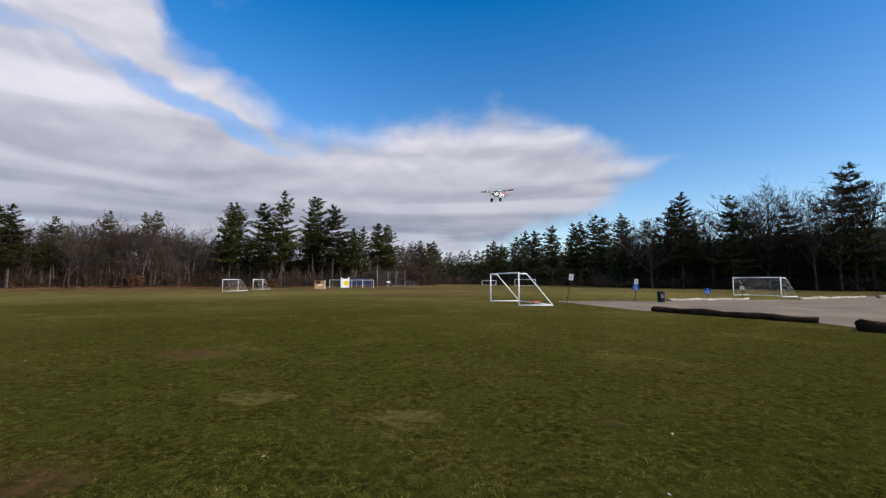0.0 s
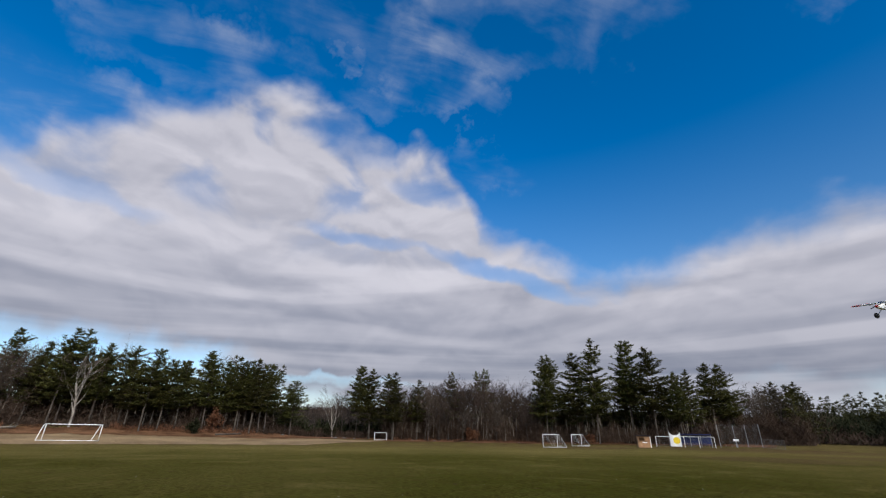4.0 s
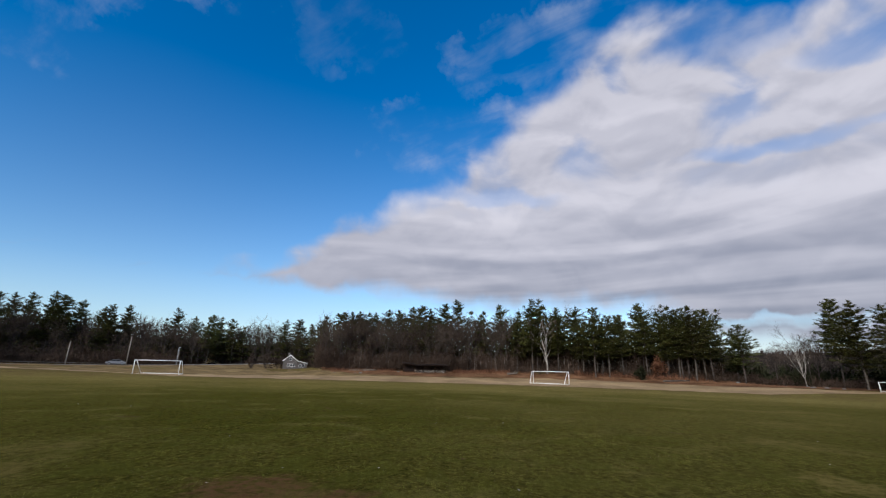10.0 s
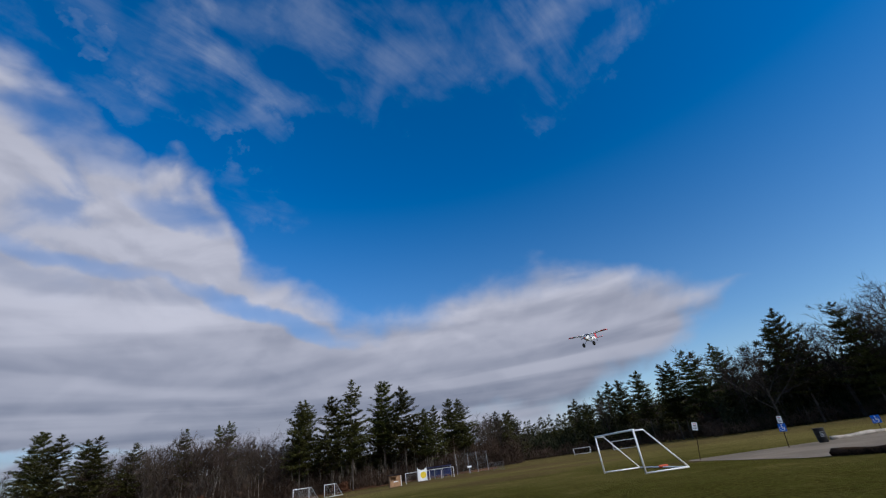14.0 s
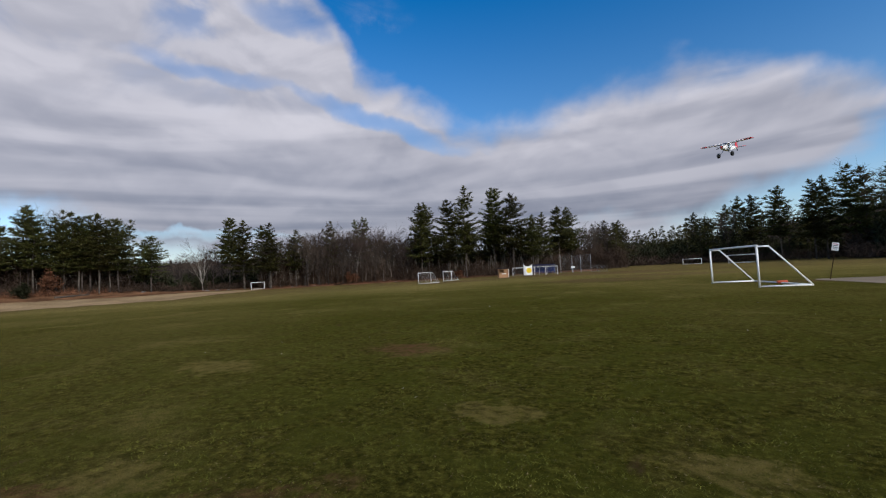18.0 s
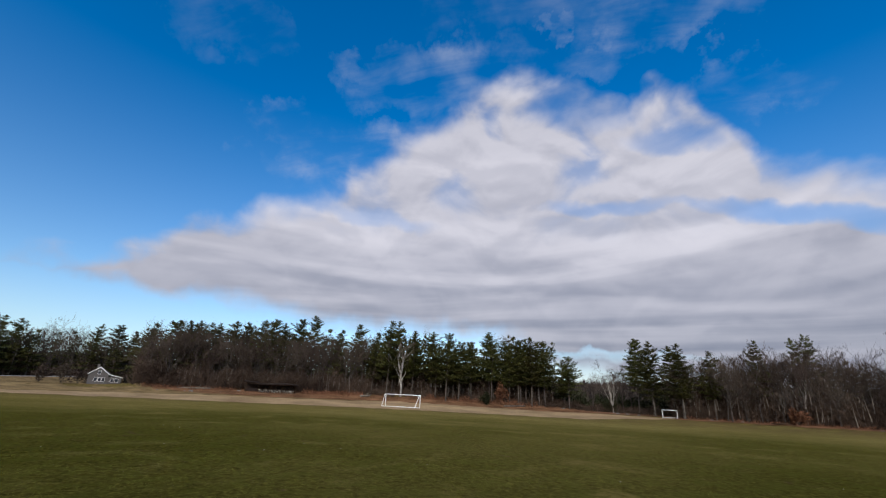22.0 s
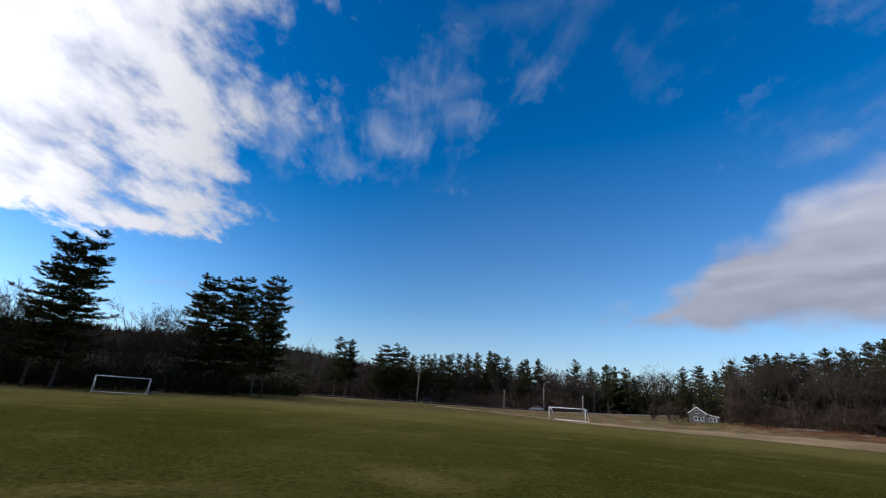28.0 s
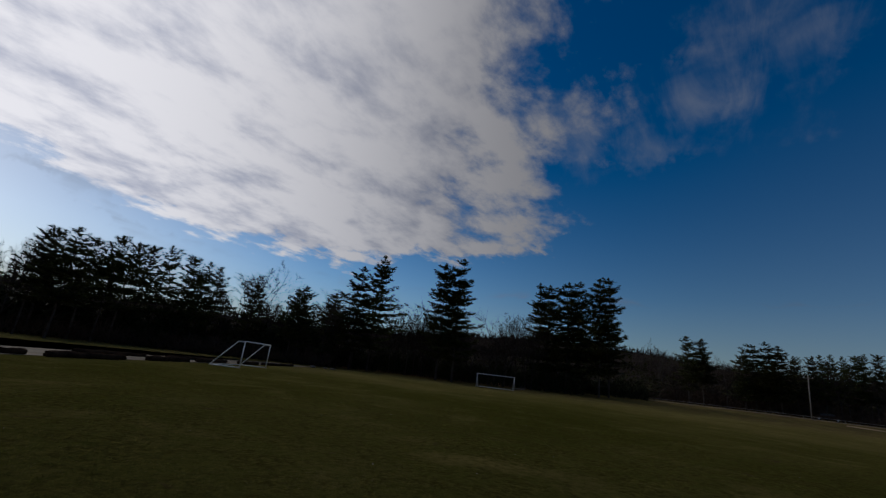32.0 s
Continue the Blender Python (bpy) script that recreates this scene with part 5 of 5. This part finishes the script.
e = thing("base_marker", face_eye(7.3, 90.5, O), "short white post with a cross plate by the backstop", "marker")
part("stake", bm_box(0.09, 0.09, 1.2, (0, 0, 0.6)), STEEL, e)
part("cross_plate", bm_box(0.75, 0.03, 0.3, (0, -0.06, 1.1), None, 0.01), WHITE, e, "pale cross plate")

# ---- the track's far side ----


def firewood_shed():
    m = place(95.0, 100.5, 4) @ Matrix.Diagonal((0.92, 1, 1.05, 1))
    e = thing("firewood_shed", m, "long low open shed with a dark sagging roof over stacked firewood", "shed")
    rnd = random.Random(4)
    for x in (-5.2, -2.6, 0, 2.6, 5.2):
        for y in (-0.9, 0.9):
            part("post", bm_box(0.12, 0.12, 1.45 + 0.2 * (y > 0), (x, y, (1.45 + 0.2 * (y > 0)) / 2)), LOGWOOD, e)
    for i in range(11):
        part("roof_sheet", bm_box(1.03, 2.6, 0.06, (-5.2 + 1.04 * i, 0, 1.68 - 0.12 * math.sin(i * 0.6) + (0.32 if i < 3 else 0.0)), Matrix.Rotation(radians(6 + rnd.uniform(-1, 1)), 4, "X")), ROOFDARK, e)
    part("back_wall", bm_box(10.8, 0.05, 1.3, (0, 0.95, 0.8)), ROOFDARK, e, "dark boarded back")
    for i in range(90):
        x, z = rnd.uniform(-2.6, 5.1), 0.12 + 0.17 * rnd.randrange(3)
        part("billet", tube((x, -1.15 + rnd.uniform(-0.1, 0.1), z), (x, -0.3, z), rnd.uniform(0.07, 0.11), sides=6), PALELOG if rnd.random() < 0.2 else MIDLOG, e)
    for x in (-4.7, -3.9, -3.1):
        part("front_board", bm_box(0.7, 0.04, 0.5 + 0.1 * (x + 4), (x, -1.0, 0.45)), ROOFDARK, e, "dark board closing the end bay")


firewood_shed()


def evergreen_bush(az, d, wide, high, material, label, seed, n=900):
    rng = np.random.default_rng(seed)
    e = thing("bush", place(az, d), label, "bush")
    u = rng.normal(0, 1, (n, 3))
    u /= np.linalg.norm(u, axis=1)[:, None]
    c = u * (rng.random((n, 1)) ** 0.4) * (wide / 2, wide / 2, high / 2) * (0.85 + 0.3 * np.sin(u[:, :1] * 5 + seed)) + (0, 0, high / 2)
    c[:, 2] = np.maximum(c[:, 2], 0.05)
    obj("foliage", tri_mesh("foliage", needles(rng, c, u, 2, 0.4, 0.6), material), e)
    segs = [((0, 0, 0), (wide * 0.3 * math.cos(t), wide * 0.3 * math.sin(t), high * 0.7), 0.04, 0.01) for t in (0.3, 1.7, 2.9, 4.4, 5.5)]
    obj("stems", mesh_of("stems", *prisms(segs, 4), GREYBARK), e)


evergreen_bush(68.4, 98, 2.6, 2.6, SHRUB, "round dark-green evergreen bush beside the sandy track", 1)
evergreen_bush(66.5, 100.5, 3.2, 4.6, RUSSET, "young oak with russet dead leaves beside the track", 2, 700)
evergreen_bush(36.0, 95.5, 3.0, 2.8, RUSSET, "young oak holding pale russet leaves at the wood's edge", 3, 600)
evergreen_bush(53.6, 104, 3.0, 2.6, SHRUB, "dark evergreen bush at the wood's edge", 4)
evergreen_bush(113.3, 140, 4.5, 3.6, TWIG, "bare brown bush beside the house", 5)
evergreen_bush(114.6, 134, 4.0, 5.2, TWIG, "bare brown bush beside the house", 7)
evergreen_bush(116.2, 137, 4.0, 4.0, TWIG, "bare brown bush on the grass slope", 8)
evergreen_bush(21.8, 95, 3.6, 1.8, RUSSET, "low russet bush behind the small goals", 6, 500)


def dead_trunk(az, d, ln, turn, r, material, label):
    e = thing("fallen_trunk", place(az, d, turn), label, "log")
    rnd = random.Random(int(az * 10))
    part("stem", tube((-ln / 2, 0, r * 0.9), (ln / 2, 0, r * 1.1 + 0.15), r, r * 0.6, 9, rnd, r * 0.2), material, e, smooth=True)
    for k in range(3):
        x = ln * (0.1 + 0.13 * k)
        part("limb", tube((x, 0, r + 0.1), (x + 0.5, rnd.uniform(-0.6, 0.6), r + rnd.uniform(0.4, 0.9)), r * 0.35, r * 0.12, 6), material, e)


dead_trunk(64.8, 97.5, 5.0, 25, 0.17, BARK, "grey-brown fallen trunk with broken limbs by the track")
dead_trunk(37.4, 93.5, 2.6, 0, 0.14, LOGWOOD, "dark fallen trunk at the wood's edge")
dead_trunk(103.0, 101, 6.0, -8, 0.18, MIDLOG, "grey-brown fallen trunk on the leaf litter")
dead_trunk(83.7, 99, 2.2, 5, 0.25, MIDLOG, "grey-brown cut log beside the track")
dead_trunk(174.0, 79, 2.4, 0, 0.18, MIDLOG, "grey-brown log in the grass at the wood's edge")


def rocks():
    rnd = random.Random(12)
    bm = bmesh.new()
    bmesh.ops.create_icosphere(bm, subdivisions=2, radius=0.5)
    for v in bm.verts:
        v.co *= 1 + 0.3 * noise.noise(v.co * 2.3)
        v.co.z *= 0.65
    me = bpy.data.meshes.new("boulder")
    bm.to_mesh(me)
    bm.free()
    me.materials.append(STONE)
    me.shade_smooth()
    for _ in range(30):
        az = rnd.choice((rnd.uniform(47, 60), rnd.uniform(28, 46), rnd.uniform(96, 108), rnd.uniform(196, 204)))
        d = 99 + rnd.uniform(-2, 3) if az < 190 else 66 + rnd.uniform(-2, 2)
        if 28 < az < 47:
            d -= 4
        ob = new("boulder", me)
        k = rnd.uniform(0.3, 0.8)
        ob.matrix_world = place(az, d, rnd.uniform(0, 360), lift=0.12 * k) @ Matrix.Diagonal((k * 1.2, k, k * 0.8, 1))
        tagged(ob, "grey field boulder half sunk in the leaf litter", "boulder", "boulders along the wood's edge")


rocks()

# ---- road, poles, house ----


def road_strip(name, pts, wide, material, lift, label, rise=0.0):
    v, f = [], []
    ps = [Vector((*p, 0)) for p in pts]
    for i, p in enumerate(ps):
        u = (ps[min(i + 1, len(ps) - 1)] - ps[max(i - 1, 0)]).normalized()
        s = Vector((-u.y, u.x, 0)) * wide / 2
        z = land(p.x, p.y) + lift + rise * max(0.0, (i - len(ps) * 0.5) / (len(ps) * 0.5)) ** 1.5
        v += [(p.x - s.x, p.y - s.y, z), (p.x + s.x, p.y + s.y, z)]
    for i in range(len(ps) - 1):
        f.append((2 * i, 2 * i + 1, 2 * i + 3, 2 * i + 2))
    tagged(new(name, mesh_of(name, v, f, material, True)), label, kind="structure")
    if rise:
        # the sandy bank that carries the road down to the field
        k = 1 if (Vector(v[1]).xy - Vector(EYE)).length < (Vector(v[0]).xy - Vector(EYE)).length else 0
        bv, bf = [], []
        for i in range(len(ps)):
            p = Vector(v[2 * i + k])
            q = p.xy - (p.xy - Vector(EYE)).normalized() * 7.0
            bv += [(p.x, p.y, p.z - 0.01), (q.x, q.y, land(q.x, q.y) - 0.05)]
        for i in range(len(ps) - 1):
            bf.append((2 * i, 2 * i + 1, 2 * i + 3, 2 * i + 2))
        tagged(new("road_bank", mesh_of("road_bank", bv, bf, DRYGRASS, True)), "dry grassy bank below the road", kind="structure")


ROAD_LINE = [polar(a, d) for a, d in ((176, 128), (170, 122), (163, 118), (156, 116), (148, 117), (141, 119), (134, 123), (127, 129), (121, 140), (116, 152), (112, 172), (109, 195))]
road_strip("road", ROAD_LINE, 6.0, ROAD, 0.12, "grey asphalt road beyond the field", 3.4)
road_strip("roadside_verge", [polar(a, d - 9) for a, d in ((150, 117), (141, 119), (134, 122), (127, 127), (121, 134), (112, 140), (106, 135))], 12.0, DRYGRASS, 0.06, "dry straw-coloured roadside verge")



def grass_slope(az0, az1, d0, d1, z0, z1):
    """A dry hillside clearing that shows between the trees above the road."""
    v, f, n = [], [], 10
    for k in range(n + 1):
        for i in range(n + 1):
            az, d = az0 + (az1 - az0) * i / n, d0 + (d1 - d0) * k / n
            x, y = polar(az, d)
            fall = math.sin(math.pi * i / n) ** 1.5
            v.append((x, y, (z0 + (z1 - z0) * k / n) * fall + 0.5 * noise.noise(Vector((x * 0.2, y * 0.2, 0)))))
    for k in range(n):
        for i in range(n):
            o = k * (n + 1) + i
            f.append((o, o + 1, o + n + 2, o + n + 1))
    tagged(new("grass_slope", mesh_of("grass_slope", v, f, STRAWBANK, True)), "straw-coloured clearing on the slope above the road", kind="structure")


grass_slope(118.6, 122.0, 170, 186, 2.0, 5.6)

fence("guard_rail", [polar(a, d) for a, d in ((163, 113.5), (160, 113), (157, 112.5), (154, 112.4), (151, 112.4), (148, 112.6), (145, 113), (142, 114), (139, 115), (136, 117), (133, 119), (130, 121))],
      0.62, "low roadside guard rail on short posts", r=0.05, post=POLEWOOD)


def utility_pole(az, d, high, lean, arms=1):
    e = thing("utility_pole", place(az, d) @ pose(0, 0, 0, 0, lean, 0), "weathered wooden utility pole beside the road", "utility pole", "poles along the road")
    part("pole", tube((0, 0, 0), (0, 0, high), 0.13, 0.09, 10), POLEWOOD, e, smooth=True)
    for k in range(arms):
        z = high - 0.5 - 0.7 * k
        part("cross_arm", bm_box(1.5, 0.1, 0.12, (0, -0.12, z), None, 0.01), POLEWOOD, e)
        for x in (-0.65, 0.65):
            part("insulator", lathe([(0.03, 0), (0.05, 0.04), (0.03, 0.08), (0.045, 0.12), (0.02, 0.16)], 8), WHITE, e).location = (x, -0.12, z + 0.06)


utility_pole(128.45, 124, 6.7, 0.0, 0)
utility_pole(133.35, 126, 5.2, 0.0, 0)
utility_pole(123.82, 150, 5.3, 0.0, 0)
utility_pole(144.4, 114, 8.3, 1.0, 1)

e = thing("street_lamp", place(123.9, 149), "street lamp head on an arm beside the road", "street lamp")
part("post", tube((0, 0, 0), (0, 0, 5.4), 0.06), STEEL, e)
part("lamp_head", bm_box(0.5, 0.25, 0.14, (0.3, 0, 5.4), None, 0.03), SILVER, e, "pale lamp head")


def car(m, material, label):
    e = thing("parked_car", m, label, "car", "vehicles by the road")
    prof = [(-2.15, 0.35), (-2.1, 0.75), (-1.3, 0.9), (-0.75, 1.38), (0.85, 1.42), (1.6, 0.95), (2.15, 0.85), (2.2, 0.35)]
    bm = bmesh.new()
    l = [bm.verts.new((x, -0.85, z)) for x, z in prof]
    r = [bm.verts.new((x, 0.85, z)) for x, z in prof]
    bm.faces.new(l)
    bm.faces.new(r[::-1])
    for i in range(len(prof)):
        j = (i + 1) % len(prof)
        bm.faces.new((l[j], l[i], r[i], r[j]))
    bmesh.ops.recalc_face_normals(bm, faces=bm.faces[:])
    bmesh.ops.bevel(bm, geom=bm.edges[:], offset=0.05, segments=2, affect="EDGES")
    part("body", bm, material, e)
    for s in (-1, 1):
        for x0, x1 in ((-1.05, -0.1), (0.0, 1.05)):
            part("side_window", bm_box(x1 - x0, 0.02, 0.36, ((x0 + x1) / 2, s * 0.855, 1.14), None, 0.008), GLASS, e)
        for x in (-1.35, 1.4):
            w = part("wheel", lathe([(0.1, -0.1), (0.3, -0.1), (0.33, -0.06), (0.33, 0.06), (0.3, 0.1), (0.1, 0.1)], 18), RUBBER, e, "black tyre")
            w.matrix_basis = pose(x, s * 0.8, 0.33, 90, 0, 0)
            part("rim", lathe([(0.05, -0.11), (0.19, -0.112), (0.19, 0.112), (0.05, 0.11)], 14), STEEL, w)


car(place(129.35, 147, 5, lift=0.14), SILVER, "pale silver car standing on the road")
car(place(143.2, 117, 0, lift=0.14), ROOFDARK, "dark pickup-sized car standing on the road")


def house():
    m = place(111.75, 138, -4) @ Matrix.Diagonal((0.83, 0.83, 0.86, 1))
    e = thing("house", m, "small grey-shingled gabled house with white trim", "house")
    w, dpt, eave, ridge = 4.7, 6.0, 2.8, 4.5

    def gable(y):
        return [(-w / 2, y, 0), (w / 2, y, 0), (w / 2, y, eave), (0, y, ridge), (-w / 2, y, eave)]
    v = gable(-dpt / 2) + gable(dpt / 2)
    f = [(0, 1, 2, 3, 4), (9, 8, 7, 6, 5)] + [(i, i + 5, (i + 1) % 5 + 5, (i + 1) % 5) for i in (0, 1, 4)]
    obj("wall", mesh_of("wall", v, f, SHINGLE), e)
    ang = math.atan2(ridge - eave, w / 2)
    sl = math.hypot(w / 2, ridge - eave) + 0.35
    for s in (-1, 1):
        part("roof_slope", bm_box(sl, dpt + 0.6, 0.12, (s * (w / 4 + 0.08), 0, (eave + ridge) / 2 + 0.02), Matrix.Rotation(s * ang, 4, "Y")), GREYROOF, e)
        part("barge_board", bm_box(sl, 0.06, 0.14, (s * (w / 4 + 0.08), -dpt / 2 - 0.32, (eave + ridge) / 2 + 0.0), Matrix.Rotation(s * ang, 4, "Y")), WHITE, e, "white barge board")
    part("wing", bm_box(3.2, 4.2, 2.1, (w / 2 + 1.6, -0.6, 1.05)), SHINGLE, e, "lower side wing")
    part("wing_roof", bm_box(3.7, 4.8, 0.1, (w / 2 + 1.7, -0.6, 2.4), Matrix.Rotation(radians(12), 4, "Y")), GREYROOF, e)
    part("wing_trim", bm_box(3.7, 0.06, 0.13, (w / 2 + 1.7, -3.02, 2.36), Matrix.Rotation(radians(12), 4, "Y")), WHITE, e)
    for x, z, ww, hh in ((-0.55, 1.3, 0.7, 1.0), (0.45, 1.3, 0.7, 1.0), (1.3, 1.3, 0.6, 1.0), (0, 3.2, 0.7, 0.8), (3.4, 1.2, 0.7, 0.9), (4.5, 1.2, 0.7, 0.9)):
        y = -dpt / 2 - 0.02 if x < 2.3 else -2.72
        fr = part("window", bm_box(ww + 0.12, 0.06, hh + 0.12, (x, y, z), None, 0.01), WHITE, e, "white window frame")
        part("pane", bm_box(ww, 0.03, hh, (x, y - 0.03, z)), GLASS, fr, "dark pane")
    part("chimney", bm_box(0.6, 0.6, 1.1, (-0.9, 1.2, 4.9), None, 0.02), STONE, e)


house()

# ---- the model aeroplane ----


def aeroplane():
    x, y = polar(-7.5, 21.0, O)
    m = pose(x, y, 1.65 + 21 * math.tan(radians(11.45)), 0, 0, 0) @ pose(0, 0, 0, -5, -2, 148)
    e = thing("model_aeroplane", m, "flying high-wing model aeroplane, white with red wing panels", "model aeroplane")
    # nose towards +y
    prof = [(0.62, 0.05, 0.06), (0.55, 0.075, 0.085), (0.3, 0.085, 0.12), (0.05, 0.08, 0.13), (-0.3, 0.055, 0.075), (-0.75, 0.022, 0.04)]
    bm = bmesh.new()
    rings = []
    for py, hw, hh in prof:
        rings.append([bm.verts.new((hw * math.copysign(abs(math.cos(t)) ** 0.6, math.cos(t)), py, hh * math.copysign(abs(math.sin(t)) ** 0.6, math.sin(t)) + 0.02 * (py < 0))) for t in [2 * math.pi * i / 16 for i in range(16)]])
    for p, q in zip(rings, rings[1:]):
        for i in range(16):
            bm.faces.new((p[i], p[(i + 1) % 16], q[(i + 1) % 16], q[i]))
    bm.faces.new(rings[0][::-1])
    bm.faces.new(rings[-1])
    bmesh.ops.recalc_face_normals(bm, faces=bm.faces[:])
    part("fuselage", bm, WHITE, e, "white fuselage", True)

    def foil(span0, span1, chord, yc, z, thick, dihedral=0.03):
        b = bmesh.new()
        sec = [(0.5, 0.0), (0.35, 0.5), (0.1, 0.6), (-0.5, 0.0), (0.1, -0.25), (0.4, -0.25)]
        rr = [[b.verts.new((s, yc + c * chord, z + h * thick + abs(s) * dihedral)) for c, h in sec] for s in (span0, span1)]
        for i in range(6):
            b.faces.new((rr[0][i], rr[0][(i + 1) % 6], rr[1][(i + 1) % 6], rr[1][i]))
        b.faces.new(rr[0][::-1])
        b.faces.new(rr[1])
        bmesh.ops.recalc_face_normals(b, faces=b.faces[:])
        return b
    part("wing_centre", foil(-0.34, 0.34, 0.30, 0.15, 0.14, 0.045), WHITE, e, "white wing centre")
    for s in (-1, 1):
        part("wing_panel", foil(s * 0.34, s * 0.62, 0.30, 0.15, 0.14, 0.04), WHITE, e, "white outer wing panel")
        part("wing_tip", foil(s * 0.62, s * 0.88, 0.29, 0.15, 0.14, 0.036), RED, e, "red wing tip")
        part("wing_stripe", bm_box(0.5, 0.05, 0.006, (s * 0.6, 0.24, 0.186), Matrix.Rotation(-s * 0.03, 4, "Y")), RED, e, "red stripe along the wing")
    part("tailplane", foil(-0.32, 0.32, 0.18, -0.72, 0.04, 0.015, 0), RED, e, "red tailplane")
    part("fin", bm_box(0.015, 0.2, 0.24, (0, -0.72, 0.16), Matrix.Rotation(radians(-12), 4, "X"), 0.006), RED, e, "red fin")
    for s in (-1, 1):
        part("gear_leg", tube((s * 0.06, 0.3, -0.1), (s * 0.2, 0.33, -0.27), 0.012), STEEL, e)
        w = part("wheel", lathe([(0.02, -0.035), (0.075, -0.04), (0.095, -0.02), (0.095, 0.02), (0.075, 0.04), (0.02, 0.035)], 16), RUBBER, e, "fat black wheel", True)
        w.matrix_basis = pose(s * 0.235, 0.33, -0.28, 0, 90, 0)
        part("wing_strut", tube((s * 0.06, 0.2, -0.06), (s * 0.42, 0.18, 0.14), 0.008), STEEL, e)
    w = part("tail_wheel", lathe([(0.01, -0.012), (0.03, -0.012), (0.03, 0.012), (0.01, 0.012)], 12), RUBBER, e)
    w.matrix_basis = pose(0, -0.78, -0.06, 0, 90, 0)
    part("spinner", lathe([(0.045, 0), (0.04, 0.03), (0.02, 0.06), (0.004, 0.07)], 14), RED, e).matrix_basis = pose(0, 0.62, 0, -90, 0, 0)
    part("propeller", bm_box(0.36, 0.012, 0.03, (0, 0.66, 0), Matrix.Rotation(radians(20), 4, "Y"), 0.004), BLACK, e)
    part("windscreen", bm_box(0.13, 0.14, 0.05, (0, 0.34, 0.115), Matrix.Rotation(radians(-35), 4, "X"), 0.01), GLASS, e)


aeroplane()

# ---- grass and fallen leaves near the walker ----


def grass_blades():
    rng = np.random.default_rng(17)
    n = 240000
    r = 1.4 + 13.0 * rng.random(n) ** 1.2
    a = rng.uniform(0, 2 * np.pi, n)
    x, y = np.cos(a) * r + EYE[0] / 2, np.sin(a) * r + EYE[1] / 2
    # tufts: blades gather in clumps of five
    x, y = np.repeat(x[::5], 5) + rng.normal(0, 0.035, n), np.repeat(y[::5], 5) + rng.normal(0, 0.035, n)
    h = np.repeat(rng.random(n // 5), 5)
    ln = (0.006 + 0.011 * h) * rng.uniform(0.6, 1.2, n) * (1 + r / 12)
    for sx, sy, ra, rb in CLOVER_SPOTS + STRAW_SPOTS:
        ln = np.where(((x - sx) / ra) ** 2 + ((y - sy) / rb) ** 2 < rng.uniform(0.3, 2.0, n), ln * 0.35, ln)
    t = rng.uniform(0, 2 * np.pi, n)
    sd = np.stack([np.cos(t), np.sin(t), 0 * t], 1) * (0.0013 + 0.0003 * r)[:, None]
    p = np.stack([x, y, np.zeros(n)], 1)
    tip = p + np.stack([rng.normal(0, 1.1, n) * ln, rng.normal(0, 1.1, n) * ln, ln], 1)
    tagged(new("grass", tri_mesh("grass", np.stack([p - sd, p + sd, tip], 1), BLADE)), "short green and straw-coloured grass blades", "grass", kind="stuff")
    k = 39000
    rr, aa = 1.2 + 17 * rng.random(k) ** 1.3, rng.uniform(0, 6.283, k)
    q = np.stack([np.cos(aa) * rr + EYE[0] / 2, np.sin(aa) * rr + EYE[1] / 2, np.full(k, 0.008)], 1)
    q[:, :2] = np.repeat(q[::13, :2], 13, 0) + rng.normal(0, 0.22, (k, 2))
    t = rng.uniform(0, 6.283, k)
    u = np.stack([np.cos(t), np.sin(t), rng.uniform(0.0, 0.35, k)], 1) * (0.006 + 0.009 * rng.random((k, 1))) * (1 + rr / 14)[:, None]
    s = np.stack([-np.sin(t), np.cos(t), 0 * t], 1) * (0.0013 + 0.00035 * rr)[:, None]
    tagged(new("dead_grass", tri_mesh("dead_grass", np.stack([q - s, q + s, q + u], 1), DEADGRASS)), "pale straw-coloured bits of dead grass", "grass", kind="stuff")
    k = 160
    rr, aa = 2.5 + 26 * rng.random(k) ** 0.8, rng.uniform(0, 6.283, k)
    c = np.stack([np.cos(aa) * rr, np.sin(aa) * rr, np.full(k, 0.045)], 1)
    u = rng.normal(0, 1, (k, 3)) * (1, 1, 0.25)
    v = np.cross(u, (0.1, 0.1, 1.0))
    u *= 0.022 / np.linalg.norm(u, axis=1)[:, None]
    v *= 0.015 / np.linalg.norm(v, axis=1)[:, None]
    leaf = np.concatenate([np.stack([c - u, c + v, c + u], 1), np.stack([c - u, c + u, c - v], 1)])
    tagged(new("fallen_leaves", tri_mesh("fallen_leaves", leaf, PALELOG)), "dry pale leaves scattered on the grass", "leaves", kind="stuff")


grass_blades()
